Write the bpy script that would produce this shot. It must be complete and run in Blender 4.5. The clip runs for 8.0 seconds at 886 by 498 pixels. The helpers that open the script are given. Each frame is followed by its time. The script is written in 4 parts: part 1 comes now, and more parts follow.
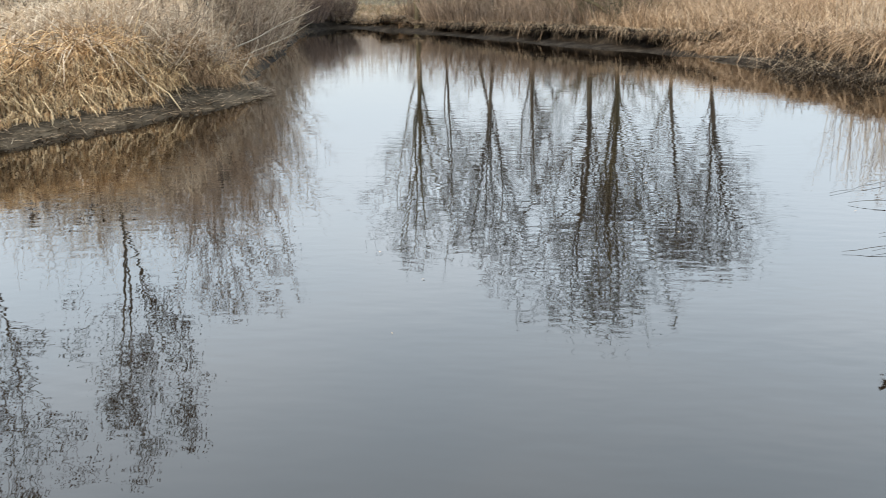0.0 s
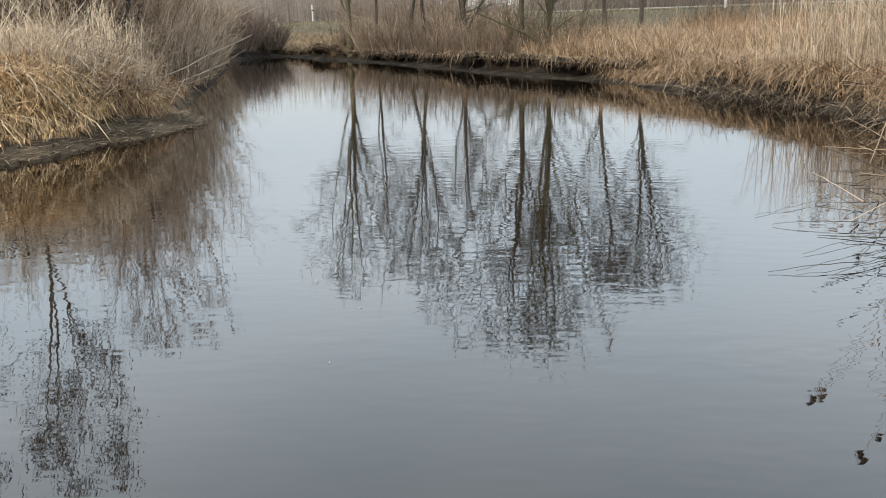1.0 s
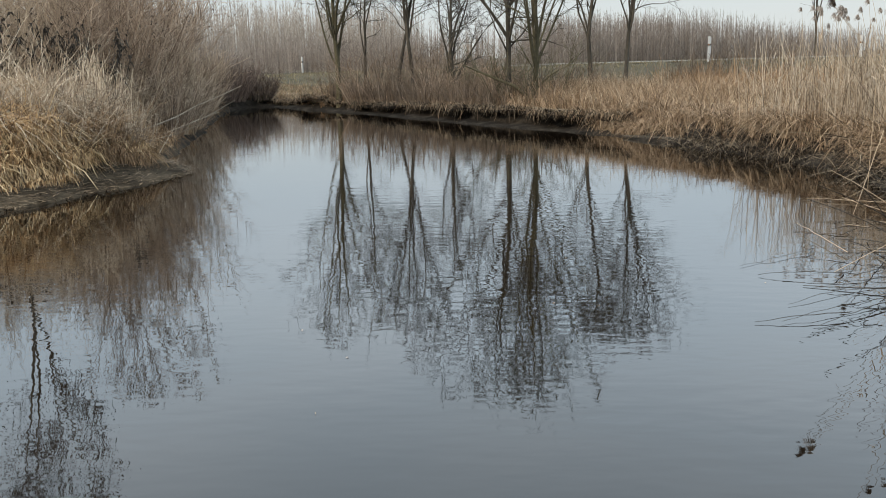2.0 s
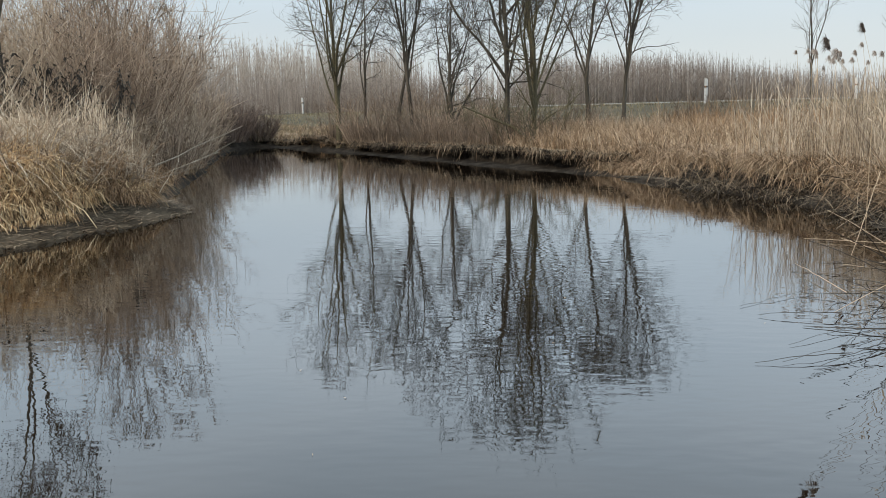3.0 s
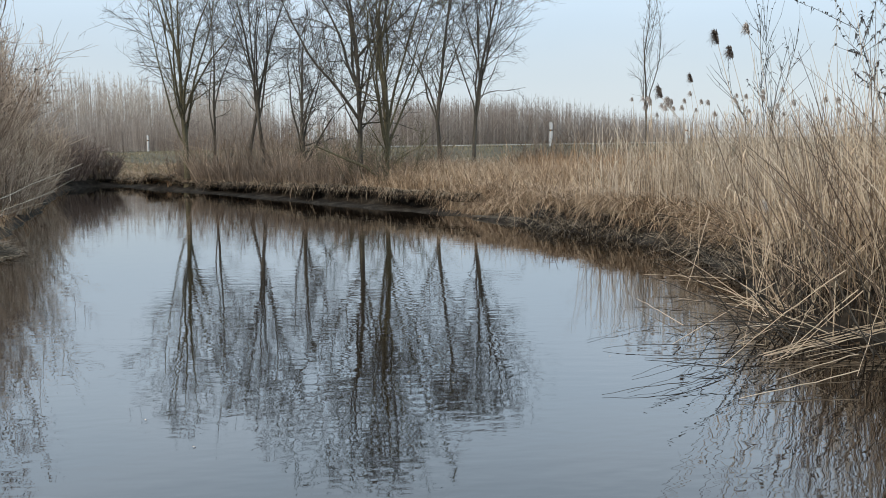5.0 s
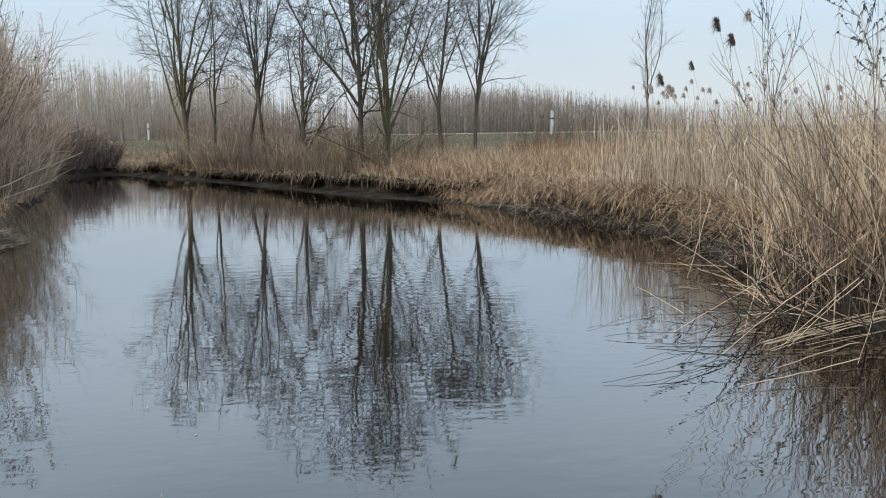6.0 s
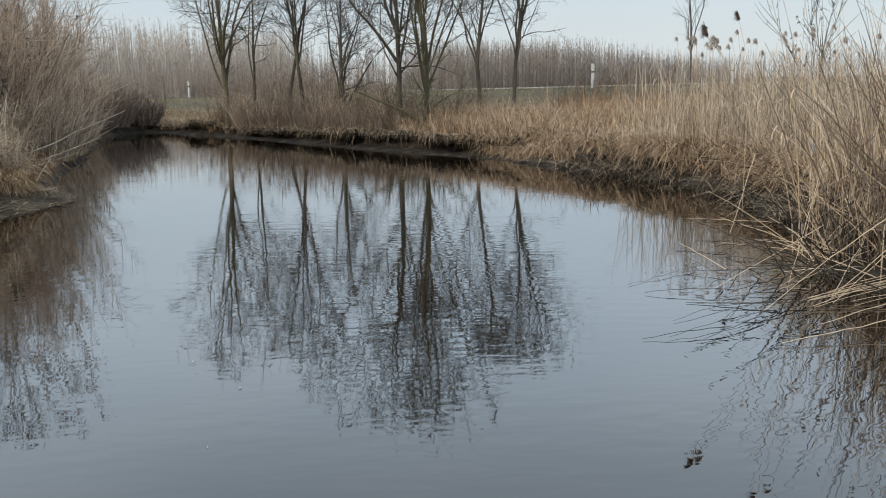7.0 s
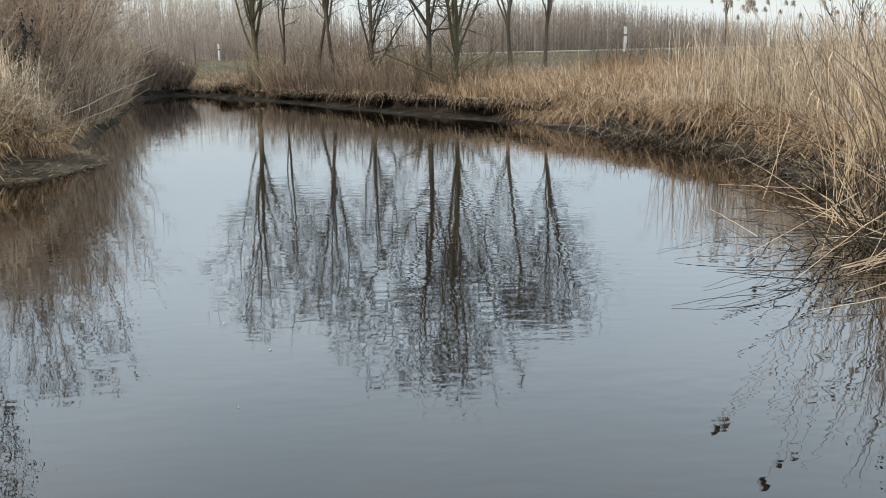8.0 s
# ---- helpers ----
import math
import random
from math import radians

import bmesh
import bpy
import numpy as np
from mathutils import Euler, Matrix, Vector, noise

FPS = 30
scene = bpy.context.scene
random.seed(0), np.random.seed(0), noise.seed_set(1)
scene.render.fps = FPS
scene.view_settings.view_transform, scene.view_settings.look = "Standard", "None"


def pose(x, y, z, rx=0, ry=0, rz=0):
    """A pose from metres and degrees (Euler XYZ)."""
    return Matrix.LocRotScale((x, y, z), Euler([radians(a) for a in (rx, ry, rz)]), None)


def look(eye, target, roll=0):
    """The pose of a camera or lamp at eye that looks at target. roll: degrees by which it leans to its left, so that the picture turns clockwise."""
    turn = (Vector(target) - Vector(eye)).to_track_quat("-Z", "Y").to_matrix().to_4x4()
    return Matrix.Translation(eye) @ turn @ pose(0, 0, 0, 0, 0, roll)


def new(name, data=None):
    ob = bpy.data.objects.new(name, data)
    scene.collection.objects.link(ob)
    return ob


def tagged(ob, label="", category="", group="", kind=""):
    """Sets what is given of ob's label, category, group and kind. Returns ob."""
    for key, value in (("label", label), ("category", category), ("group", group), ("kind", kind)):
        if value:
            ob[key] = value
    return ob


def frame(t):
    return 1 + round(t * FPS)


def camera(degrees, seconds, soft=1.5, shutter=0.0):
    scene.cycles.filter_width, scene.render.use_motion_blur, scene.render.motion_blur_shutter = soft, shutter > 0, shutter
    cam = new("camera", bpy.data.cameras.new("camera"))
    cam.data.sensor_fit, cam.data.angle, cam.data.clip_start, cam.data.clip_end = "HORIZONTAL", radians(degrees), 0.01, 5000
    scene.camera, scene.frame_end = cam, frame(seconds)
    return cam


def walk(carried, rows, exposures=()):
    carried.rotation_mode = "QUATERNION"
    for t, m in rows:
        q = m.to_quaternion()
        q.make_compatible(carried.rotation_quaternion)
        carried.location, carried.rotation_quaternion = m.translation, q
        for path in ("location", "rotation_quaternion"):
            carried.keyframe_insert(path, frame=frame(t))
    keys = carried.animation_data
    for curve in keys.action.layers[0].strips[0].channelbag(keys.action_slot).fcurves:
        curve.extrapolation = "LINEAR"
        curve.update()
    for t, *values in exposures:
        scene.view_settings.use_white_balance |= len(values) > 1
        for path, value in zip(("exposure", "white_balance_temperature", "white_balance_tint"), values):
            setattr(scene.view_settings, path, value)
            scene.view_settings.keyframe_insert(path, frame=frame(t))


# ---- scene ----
cam = camera(53.8, 8.0, soft=0.6, shutter=0.35)
EYE = 1.70
TURNS = (
    (0.0, 72.886, 1.836, 6.049), (0.5, 73.545, 2.043, 3.036), (1.0, 74.530, 1.637, 1.770), (1.5, 76.106, 1.390, 1.060),
    (3.0, 80.367, 1.200, 0.958), (3.5, 81.106, 0.986, -0.150), (4.0, 81.628, 0.700, -2.993), (4.5, 82.367, 0.321, -7.052),
    (4.7, 82.840, 0.380, -8.060), (5.8, 82.560, 0.460, -8.890), (6.0, 82.068, 0.468, -8.510), (6.5, 80.503, 0.718, -7.406),
    (7.0, 79.229, 1.045, -6.003), (7.5, 78.011, 1.093, -4.541), (8.0, 76.947, 0.987, -4.079),
)
walk(cam, [(t, pose(0, 0, EYE, a, b, c)) for t, a, b, c in TURNS],
     exposures=[(0.0, 0.63, 6950, 12.5), (0.5, 0.48, 7000, 12.5), (1.0, 0.38, 7040, 12.5), (1.5, 0.0, 6920, 10.5), (3.5, 0.0, 6560, 10), (4.5, 0.0, 6350, 10), (6.0, 0.0, 6350, 10), (6.5, -0.06, 6400, 10), (7.0, -0.05, 6550, 10), (7.5, 0.04, 6780, 10), (8.0, 0.22, 6780, 10)])

# ---------------------------------------------------------------- sky and sun
world = bpy.data.worlds.new("overcast_sky")
scene.world = world
world.use_nodes = True
wn, wl = world.node_tree.nodes, world.node_tree.links
wn.clear()
sky = wn.new("ShaderNodeTexSky")
sky.sky_type = "NISHITA"
sky.sun_disc = False
sky.sun_elevation, sky.sun_rotation = radians(36), radians(-125)
sky.air_density, sky.dust_density, sky.ozone_density = 1.0, 1.5, 1.5
hazy = wn.new("ShaderNodeMix")
hazy.data_type = "RGBA"
hazy.inputs[0].default_value = 0.80
cloud = wn.new("ShaderNodeTexNoise")
cloud.inputs["Scale"].default_value, cloud.inputs["Detail"].default_value = 1.6, 4.0
cloud_map = wn.new("ShaderNodeMapping")
cloud_map.inputs["Scale"].default_value = (1, 1, 3)
coord = wn.new("ShaderNodeTexCoord")
veil = wn.new("ShaderNodeValToRGB")
veil.color_ramp.elements[0].position, veil.color_ramp.elements[1].position = 0.3, 0.75
veil.color_ramp.elements[0].color, veil.color_ramp.elements[1].color = (6.1, 7.8, 9.25, 1), (7.9, 9.2, 10.3, 1)
height = wn.new("ShaderNodeSeparateXYZ")
rise = wn.new("ShaderNodeMapRange")
rise.interpolation_type = "SMOOTHSTEP"
rise.inputs[1].default_value, rise.inputs[2].default_value = 0.06, 0.36
rise.inputs[3].default_value, rise.inputs[4].default_value = 0.88, 1.64
overcast = wn.new("ShaderNodeVectorMath")
overcast.operation = "SCALE"
wl.new(coord.outputs["Generated"], height.inputs[0])
wl.new(height.outputs["Z"], rise.inputs[0])
wl.new(rise.outputs[0], overcast.inputs["Scale"])
bg = wn.new("ShaderNodeBackground")
bg.inputs["Strength"].default_value = 0.10
out = wn.new("ShaderNodeOutputWorld")
wl.new(coord.outputs["Generated"], cloud_map.inputs["Vector"])
wl.new(cloud_map.outputs[0], cloud.inputs["Vector"])
wl.new(cloud.outputs["Fac"], veil.inputs["Fac"])
low = wn.new("ShaderNodeMapRange")
low.interpolation_type = "SMOOTHSTEP"
low.inputs[1].default_value, low.inputs[2].default_value = 0.0, 0.17
low.inputs[3].default_value, low.inputs[4].default_value = 0.75, 0.0
paler = wn.new("ShaderNodeMix")
paler.data_type = "RGBA"
paler.inputs[7].default_value = (9.8, 10.35, 10.45, 1)
wl.new(height.outputs["Z"], low.inputs[0])
wl.new(low.outputs[0], paler.inputs[0])
wl.new(veil.outputs[0], paler.inputs[6])
wl.new(sky.outputs[0], hazy.inputs[6])
wl.new(paler.outputs[2], hazy.inputs[7])
wl.new(hazy.outputs[2], overcast.inputs[0])
wl.new(overcast.outputs[0], bg.inputs["Color"])
wl.new(bg.outputs[0], out.inputs["Surface"])

sun = new("sun", bpy.data.lights.new("sun", "SUN"))
sun.data.energy, sun.data.angle, sun.data.color = 2.0, radians(12), (1.0, 0.84, 0.63)
sun.matrix_world = look((-34, -24, 30), (0, 0, 0))


# ---------------------------------------------------------------- materials
def material(name, stops, rough=0.85, scale=8.0, detail=6.0, bump=0.3, bump_scale=60.0, stretch=(1, 1, 1), island=0.0, spec=0.3):
    """Noise at two sizes over a ramp of colours; island: how much of the ramp each loose piece takes by chance."""
    m = bpy.data.materials.new(name)
    m.use_nodes = True
    n, l = m.node_tree.nodes, m.node_tree.links
    shader = n["Principled BSDF"]
    shader.inputs["Roughness"].default_value = rough
    shader.inputs["Specular IOR Level"].default_value = spec
    place = n.new("ShaderNodeTexCoord")
    mapping = n.new("ShaderNodeMapping")
    mapping.inputs["Scale"].default_value = stretch
    l.new(place.outputs["Object"], mapping.inputs["Vector"])
    coarse, fine = n.new("ShaderNodeTexNoise"), n.new("ShaderNodeTexNoise")
    coarse.inputs["Scale"].default_value, coarse.inputs["Detail"].default_value = scale, detail
    fine.inputs["Scale"].default_value, fine.inputs["Detail"].default_value = bump_scale, 4.0
    l.new(mapping.outputs[0], coarse.inputs["Vector"])
    l.new(mapping.outputs[0], fine.inputs["Vector"])
    mix = n.new("ShaderNodeMath")
    mix.operation = "MULTIPLY_ADD"
    mix.inputs[1].default_value = 0.35
    l.new(fine.outputs["Fac"], mix.inputs[0])
    half = n.new("ShaderNodeMath")
    half.operation = "MULTIPLY"
    half.inputs[1].default_value = 0.65
    l.new(coarse.outputs["Fac"], half.inputs[0])
    l.new(half.outputs[0], mix.inputs[2])
    value = mix
    if island:
        geo = n.new("ShaderNodeNewGeometry")
        blend = n.new("ShaderNodeMix")
        blend.inputs[0].default_value = island
        l.new(mix.outputs[0], blend.inputs[2])
        l.new(geo.outputs["Random Per Island"], blend.inputs[3])
        value = blend
    ramp = n.new("ShaderNodeValToRGB")
    lo, hi = (0.17, 0.83) if island else (0.32, 0.68)
    for k, c in enumerate(stops):
        at = lo + (hi - lo) * k / (len(stops) - 1)
        e = ramp.color_ramp.elements[k] if k < 2 else ramp.color_ramp.elements.new(at)
        e.position, e.color = at, (*c, 1)
    l.new(value.outputs[0], ramp.inputs["Fac"])
    l.new(ramp.outputs["Color"], shader.inputs["Base Color"])
    if bump:
        b = n.new("ShaderNodeBump")
        b.inputs["Strength"].default_value, b.inputs["Distance"].default_value = bump, 0.02
        l.new(fine.outputs["Fac"], b.inputs["Height"])
        l.new(b.outputs[0], shader.inputs["Normal"])
    return m


BARK = material("alder_bark", [(0.034, 0.029, 0.023), (0.08, 0.069, 0.054), (0.16, 0.14, 0.11)], 0.9, 3.0, bump=0.6, bump_scale=30, stretch=(1, 1, 0.3))
BARK_GREEN = material("mossy_bark", [(0.05, 0.044, 0.028), (0.115, 0.10, 0.06), (0.20, 0.18, 0.105)], 0.9, 2.0, bump=0.6, bump_scale=30, stretch=(1, 1, 0.3))
TWIG = material("twig_bark", [(0.020, 0.018, 0.015), (0.046, 0.04, 0.033), (0.095, 0.083, 0.068)], 0.85, 2.0, bump=0, island=0.6)
TWIG_GREY = material("grey_twigs", [(0.21, 0.152, 0.105), (0.43, 0.332, 0.236), (0.67, 0.54, 0.40)], 0.85, 2.0, bump=0, island=0.7)
TWIG_RED = material("reddish_twigs", [(0.16, 0.11, 0.078), (0.35, 0.257, 0.185), (0.56, 0.43, 0.32)], 0.85, 2.0, bump=0, island=0.7)
# pale grey bark, lightened further to stand in for haze over the distance
POPLAR = material("haze_paled_poplar_bark", [(0.27, 0.225, 0.19), (0.41, 0.355, 0.305), (0.58, 0.525, 0.46)], 0.9, 0.5, bump=0, island=0.6)
WOOD_BROWN = material("brown_wood", [(0.15, 0.122, 0.105), (0.275, 0.23, 0.197), (0.43, 0.37, 0.32)], 0.9, 0.5, bump=0, island=0.6)
TWIG_BROWN = material("brown_brush", [(0.085, 0.061, 0.044), (0.19, 0.141, 0.103), (0.335, 0.26, 0.198)], 0.85, 2.0, bump=0, island=0.7)
BRAMBLE = material("dark_bramble", [(0.06, 0.043, 0.035), (0.13, 0.095, 0.078), (0.25, 0.19, 0.155)], 0.85, 2.0, bump=0, island=0.7)
# the near-black stop puts shaded gaps between blades into the colour
STRAW = material("golden_straw", [(0.05, 0.028, 0.013), (0.34, 0.205, 0.10), (0.72, 0.48, 0.25), (0.95, 0.72, 0.44)], 0.7, 1.5, bump=0, island=0.7)
STRAW_PALE = material("pale_dry_grass", [(0.15, 0.098, 0.06), (0.42, 0.30, 0.195), (0.61, 0.46, 0.315), (0.80, 0.645, 0.46)], 0.75, 1.5, bump=0, island=0.7)
STRAW_TAN = material("tan_dry_grass", [(0.11, 0.07, 0.042), (0.33, 0.23, 0.145), (0.61, 0.45, 0.30)], 0.75, 1.5, bump=0, island=0.7)
# rotten straw; its near-black stops also carry shade at the waterline
STRAW_DARK = material("rotting_and_shade_straw", [(0.014, 0.010, 0.007), (0.045, 0.032, 0.021), (0.13, 0.097, 0.065), (0.40, 0.32, 0.225)], 0.8, 1.5, bump=0, island=0.8)
RUSSET = material("russet_sedge", [(0.08, 0.046, 0.025), (0.33, 0.20, 0.108), (0.54, 0.355, 0.205)], 0.75, 1.5, bump=0, island=0.7)
GREY_GRASS = material("weathered_grey_grass", [(0.30, 0.225, 0.155), (0.64, 0.52, 0.385), (0.86, 0.745, 0.59)], 0.8, 1.5, bump=0, island=0.7)
# the dark stop imitates shaded gaps among the stalks
REED = material("reed_stalk", [(0.10, 0.065, 0.04), (0.40, 0.29, 0.19), (0.58, 0.45, 0.315), (0.76, 0.63, 0.47)], 0.6, 4.0, bump=0, island=0.7)
PLUME_PALE = material("faded_plume", [(0.30, 0.25, 0.215), (0.50, 0.43, 0.375), (0.70, 0.62, 0.55)], 0.9, 10, bump=0, island=0.7)
REED_GREY = material("weathered_reed", [(0.11, 0.08, 0.056), (0.37, 0.29, 0.21), (0.55, 0.45, 0.34), (0.73, 0.62, 0.49)], 0.65, 4.0, bump=0, island=0.7)
PLUME = material("reed_plume", [(0.05, 0.038, 0.03), (0.13, 0.10, 0.08), (0.24, 0.19, 0.155)], 0.9, 10, bump=0, island=0.7)
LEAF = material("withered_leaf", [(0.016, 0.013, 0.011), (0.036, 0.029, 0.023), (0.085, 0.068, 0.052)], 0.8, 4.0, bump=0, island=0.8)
DEADWOOD = material("bleached_dead_wood", [(0.20, 0.16, 0.12), (0.36, 0.30, 0.23), (0.48, 0.42, 0.33)], 0.85, 6.0, bump=0.4, bump_scale=40)
SOIL = material("dark_soil", [(0.008, 0.006, 0.005), (0.020, 0.015, 0.011), (0.045, 0.034, 0.025)], 0.9, 3.0, bump=1.0, bump_scale=18)
MUD = material("wet_mud", [(0.010, 0.0085, 0.007), (0.030, 0.025, 0.020), (0.070, 0.059, 0.047)], 0.92, 2.5, bump=0.9, bump_scale=14, spec=0.08)
SILT = material("brown_silt", [(0.022, 0.017, 0.011), (0.062, 0.047, 0.031), (0.13, 0.10, 0.068)], 0.9, 2.2, bump=1.0, bump_scale=16, spec=0.1)
TURF = material("matted_dry_turf", [(0.11, 0.08, 0.052), (0.21, 0.16, 0.105), (0.32, 0.25, 0.17)], 0.95, 1.2, bump=0.9, bump_scale=25)
FIELD = material("meadow_ground", [(0.055, 0.048, 0.028), (0.095, 0.078, 0.048), (0.155, 0.125, 0.082)], 0.95, 0.25, bump=0.6, bump_scale=12)
MOSS_GRASS = material("greenish_grass", [(0.16, 0.134, 0.074), (0.26, 0.218, 0.13), (0.38, 0.318, 0.20)], 0.8, 1.5, bump=0, island=0.7)
ASPHALT = material("worn_asphalt", [(0.36, 0.345, 0.32), (0.44, 0.425, 0.40), (0.52, 0.50, 0.47)], 1.0, 1.0, bump=0.2, bump_scale=80, spec=0.0)
WHITE = material("white_plastic", [(0.52, 0.51, 0.49), (0.64, 0.63, 0.61), (0.74, 0.73, 0.71)], 0.5, 6.0, bump=0.05)
BLACK = material("black_plastic", [(0.02, 0.02, 0.02), (0.035, 0.035, 0.035)], 0.5, 6.0, bump=0)
REFLECTOR = material("amber_reflector", [(0.45, 0.16, 0.03), (0.6, 0.25, 0.05)], 0.25, 6.0, bump=0)


def water_material():
    m = bpy.data.materials.new("pond_water")
    m.use_nodes = True
    n, l = m.node_tree.nodes, m.node_tree.links
    shader = n["Principled BSDF"]
    shader.inputs["Base Color"].default_value = (0.012, 0.008, 0.005, 1)
    shader.inputs["Roughness"].default_value = 0.0
    shader.inputs["IOR"].default_value = 1.5
    shader.inputs["Coat Weight"].default_value, shader.inputs["Coat IOR"].default_value = 0.60, 1.4
    shader.inputs["Coat Roughness"].default_value = 0.0
    place = n.new("ShaderNodeNewGeometry")
    heights = []
    for size, detail, strength in (((0.8, 2.2, 1), 2.0, 0.30), ((3.4, 7.5, 1), 1.0, 0.34), ((7.0, 17.0, 1), 1.0, 0.10)):
        mapping = n.new("ShaderNodeMapping")
        mapping.inputs["Scale"].default_value = size
        mapping.inputs["Rotation"].default_value = (0, 0, 0.25)
        tex = n.new("ShaderNodeTexNoise")
        tex.inputs["Scale"].default_value, tex.inputs["Detail"].default_value = 1.0, detail
        l.new(place.outputs["Position"], mapping.inputs["Vector"])
        l.new(mapping.outputs[0], tex.inputs["Vector"])
        mul = n.new("ShaderNodeMath")
        mul.operation = "MULTIPLY"
        mul.inputs[1].default_value = strength
        l.new(tex.outputs["Fac"], mul.inputs[0])
        heights.append(mul)
    patch = n.new("ShaderNodeTexNoise")
    patch.inputs["Scale"].default_value, patch.inputs["Detail"].default_value = 0.16, 2.0
    l.new(place.outputs["Position"], patch.inputs["Vector"])
    calm = n.new("ShaderNodeMapRange")
    calm.inputs[1].default_value, calm.inputs[2].default_value = 0.38, 0.62
    calm.inputs[3].default_value, calm.inputs[4].default_value = 0.4, 1.0
    l.new(patch.outputs["Fac"], calm.inputs[0])
    add = heights[0]
    for one in heights[1:]:
        both = n.new("ShaderNodeMath")
        l.new(add.outputs[0], both.inputs[0])
        l.new(one.outputs[0], both.inputs[1])
        add = both
    scaled = n.new("ShaderNodeMath")
    scaled.operation = "MULTIPLY"
    l.new(add.outputs[0], scaled.inputs[0])
    l.new(calm.outputs[0], scaled.inputs[1])
    b = n.new("ShaderNodeBump")
    b.inputs["Strength"].default_value, b.inputs["Distance"].default_value = 1.0, 0.0050
    l.new(scaled.outputs[0], b.inputs["Height"])
    l.new(b.outputs[0], shader.inputs["Normal"])
    l.new(b.outputs[0], shader.inputs["Coat Normal"])
    return m


WATER = water_material()


# ---------------------------------------------------------------- mesh tools
def mesh_of(name, verts, faces, mat, smooth=False):
    """A mesh from arrays of corners and of faces; a corner of -1 is left out, so that triangles can stand among faces of four."""
    verts, faces = np.asarray(verts, np.float32).reshape(-1, 3), np.asarray(faces, np.int32)
    me = bpy.data.meshes.new(name)
    me.vertices.add(len(verts))
    me.vertices.foreach_set("co", verts.ravel())
    corners = (faces >= 0).sum(1)
    me.loops.add(int(corners.sum()))
    me.loops.foreach_set("vertex_index", faces[faces >= 0])
    me.polygons.add(len(faces))
    me.polygons.foreach_set("loop_start", (np.cumsum(corners) - corners).astype(np.int32))
    me.update(calc_edges=True)
    me.polygons.foreach_set("use_smooth", np.full(len(faces), smooth))
    for one in mat if isinstance(mat, (list, tuple)) else [mat]:
        me.materials.append(one)
    return me


def tubes(paths, radii, sides=4):
    """Tapered round pieces along paths (n, k, 3) of radii (n, k)."""
    paths, radii = np.asarray(paths, float), np.asarray(radii, float)
    n, k, _ = paths.shape
    along = np.gradient(paths, axis=1)
    along /= np.linalg.norm(along, axis=2, keepdims=True) + 1e-9
    aid = np.where(np.abs(along[..., 2:]) < 0.8, np.array([0, 0, 1.0]), np.array([1.0, 0, 0]))
    u = np.cross(along, aid)
    u /= np.linalg.norm(u, axis=2, keepdims=True) + 1e-9
    v = np.cross(along, u)
    a = np.arange(sides) * 2 * np.pi / sides
    ring = paths[:, :, None] + radii[:, :, None, None] * (np.cos(a)[:, None] * u[:, :, None] + np.sin(a)[:, None] * v[:, :, None])
    index = np.arange(n * k * sides).reshape(n, k, sides)
    near, far = index[:, :-1], index[:, 1:]
    faces = np.stack([near, np.roll(near, -1, 2), np.roll(far, -1, 2), far], -1).reshape(-1, 4)
    return ring.reshape(-1, 3), faces


def spikes(paths, radii):
    """Three-sided twigs that run out into a point, along paths (n, 2, 3)."""
    verts, faces = tubes(paths, radii, 3)
    n = len(faces) // 3
    root = np.arange(n)[:, None] * 4 + np.arange(3)
    faces = np.stack([root, np.roll(root, -1, 1), np.repeat(np.arange(n)[:, None] * 4 + 3, 3, 1), np.full((n, 3), -1)], -1).reshape(-1, 4)
    verts = verts.reshape(n, 2, 3, 3)
    return np.concatenate([verts[:, 0], verts[:, 1].mean(1)[:, None]], 1).reshape(-1, 3), faces


def joined(*pieces):
    verts, faces, n = [], [], 0
    for v, f in pieces:
        verts.append(v)
        faces.append(np.where(f < 0, -1, f + n))
        n += len(v)
    return np.concatenate(verts), np.concatenate(faces)


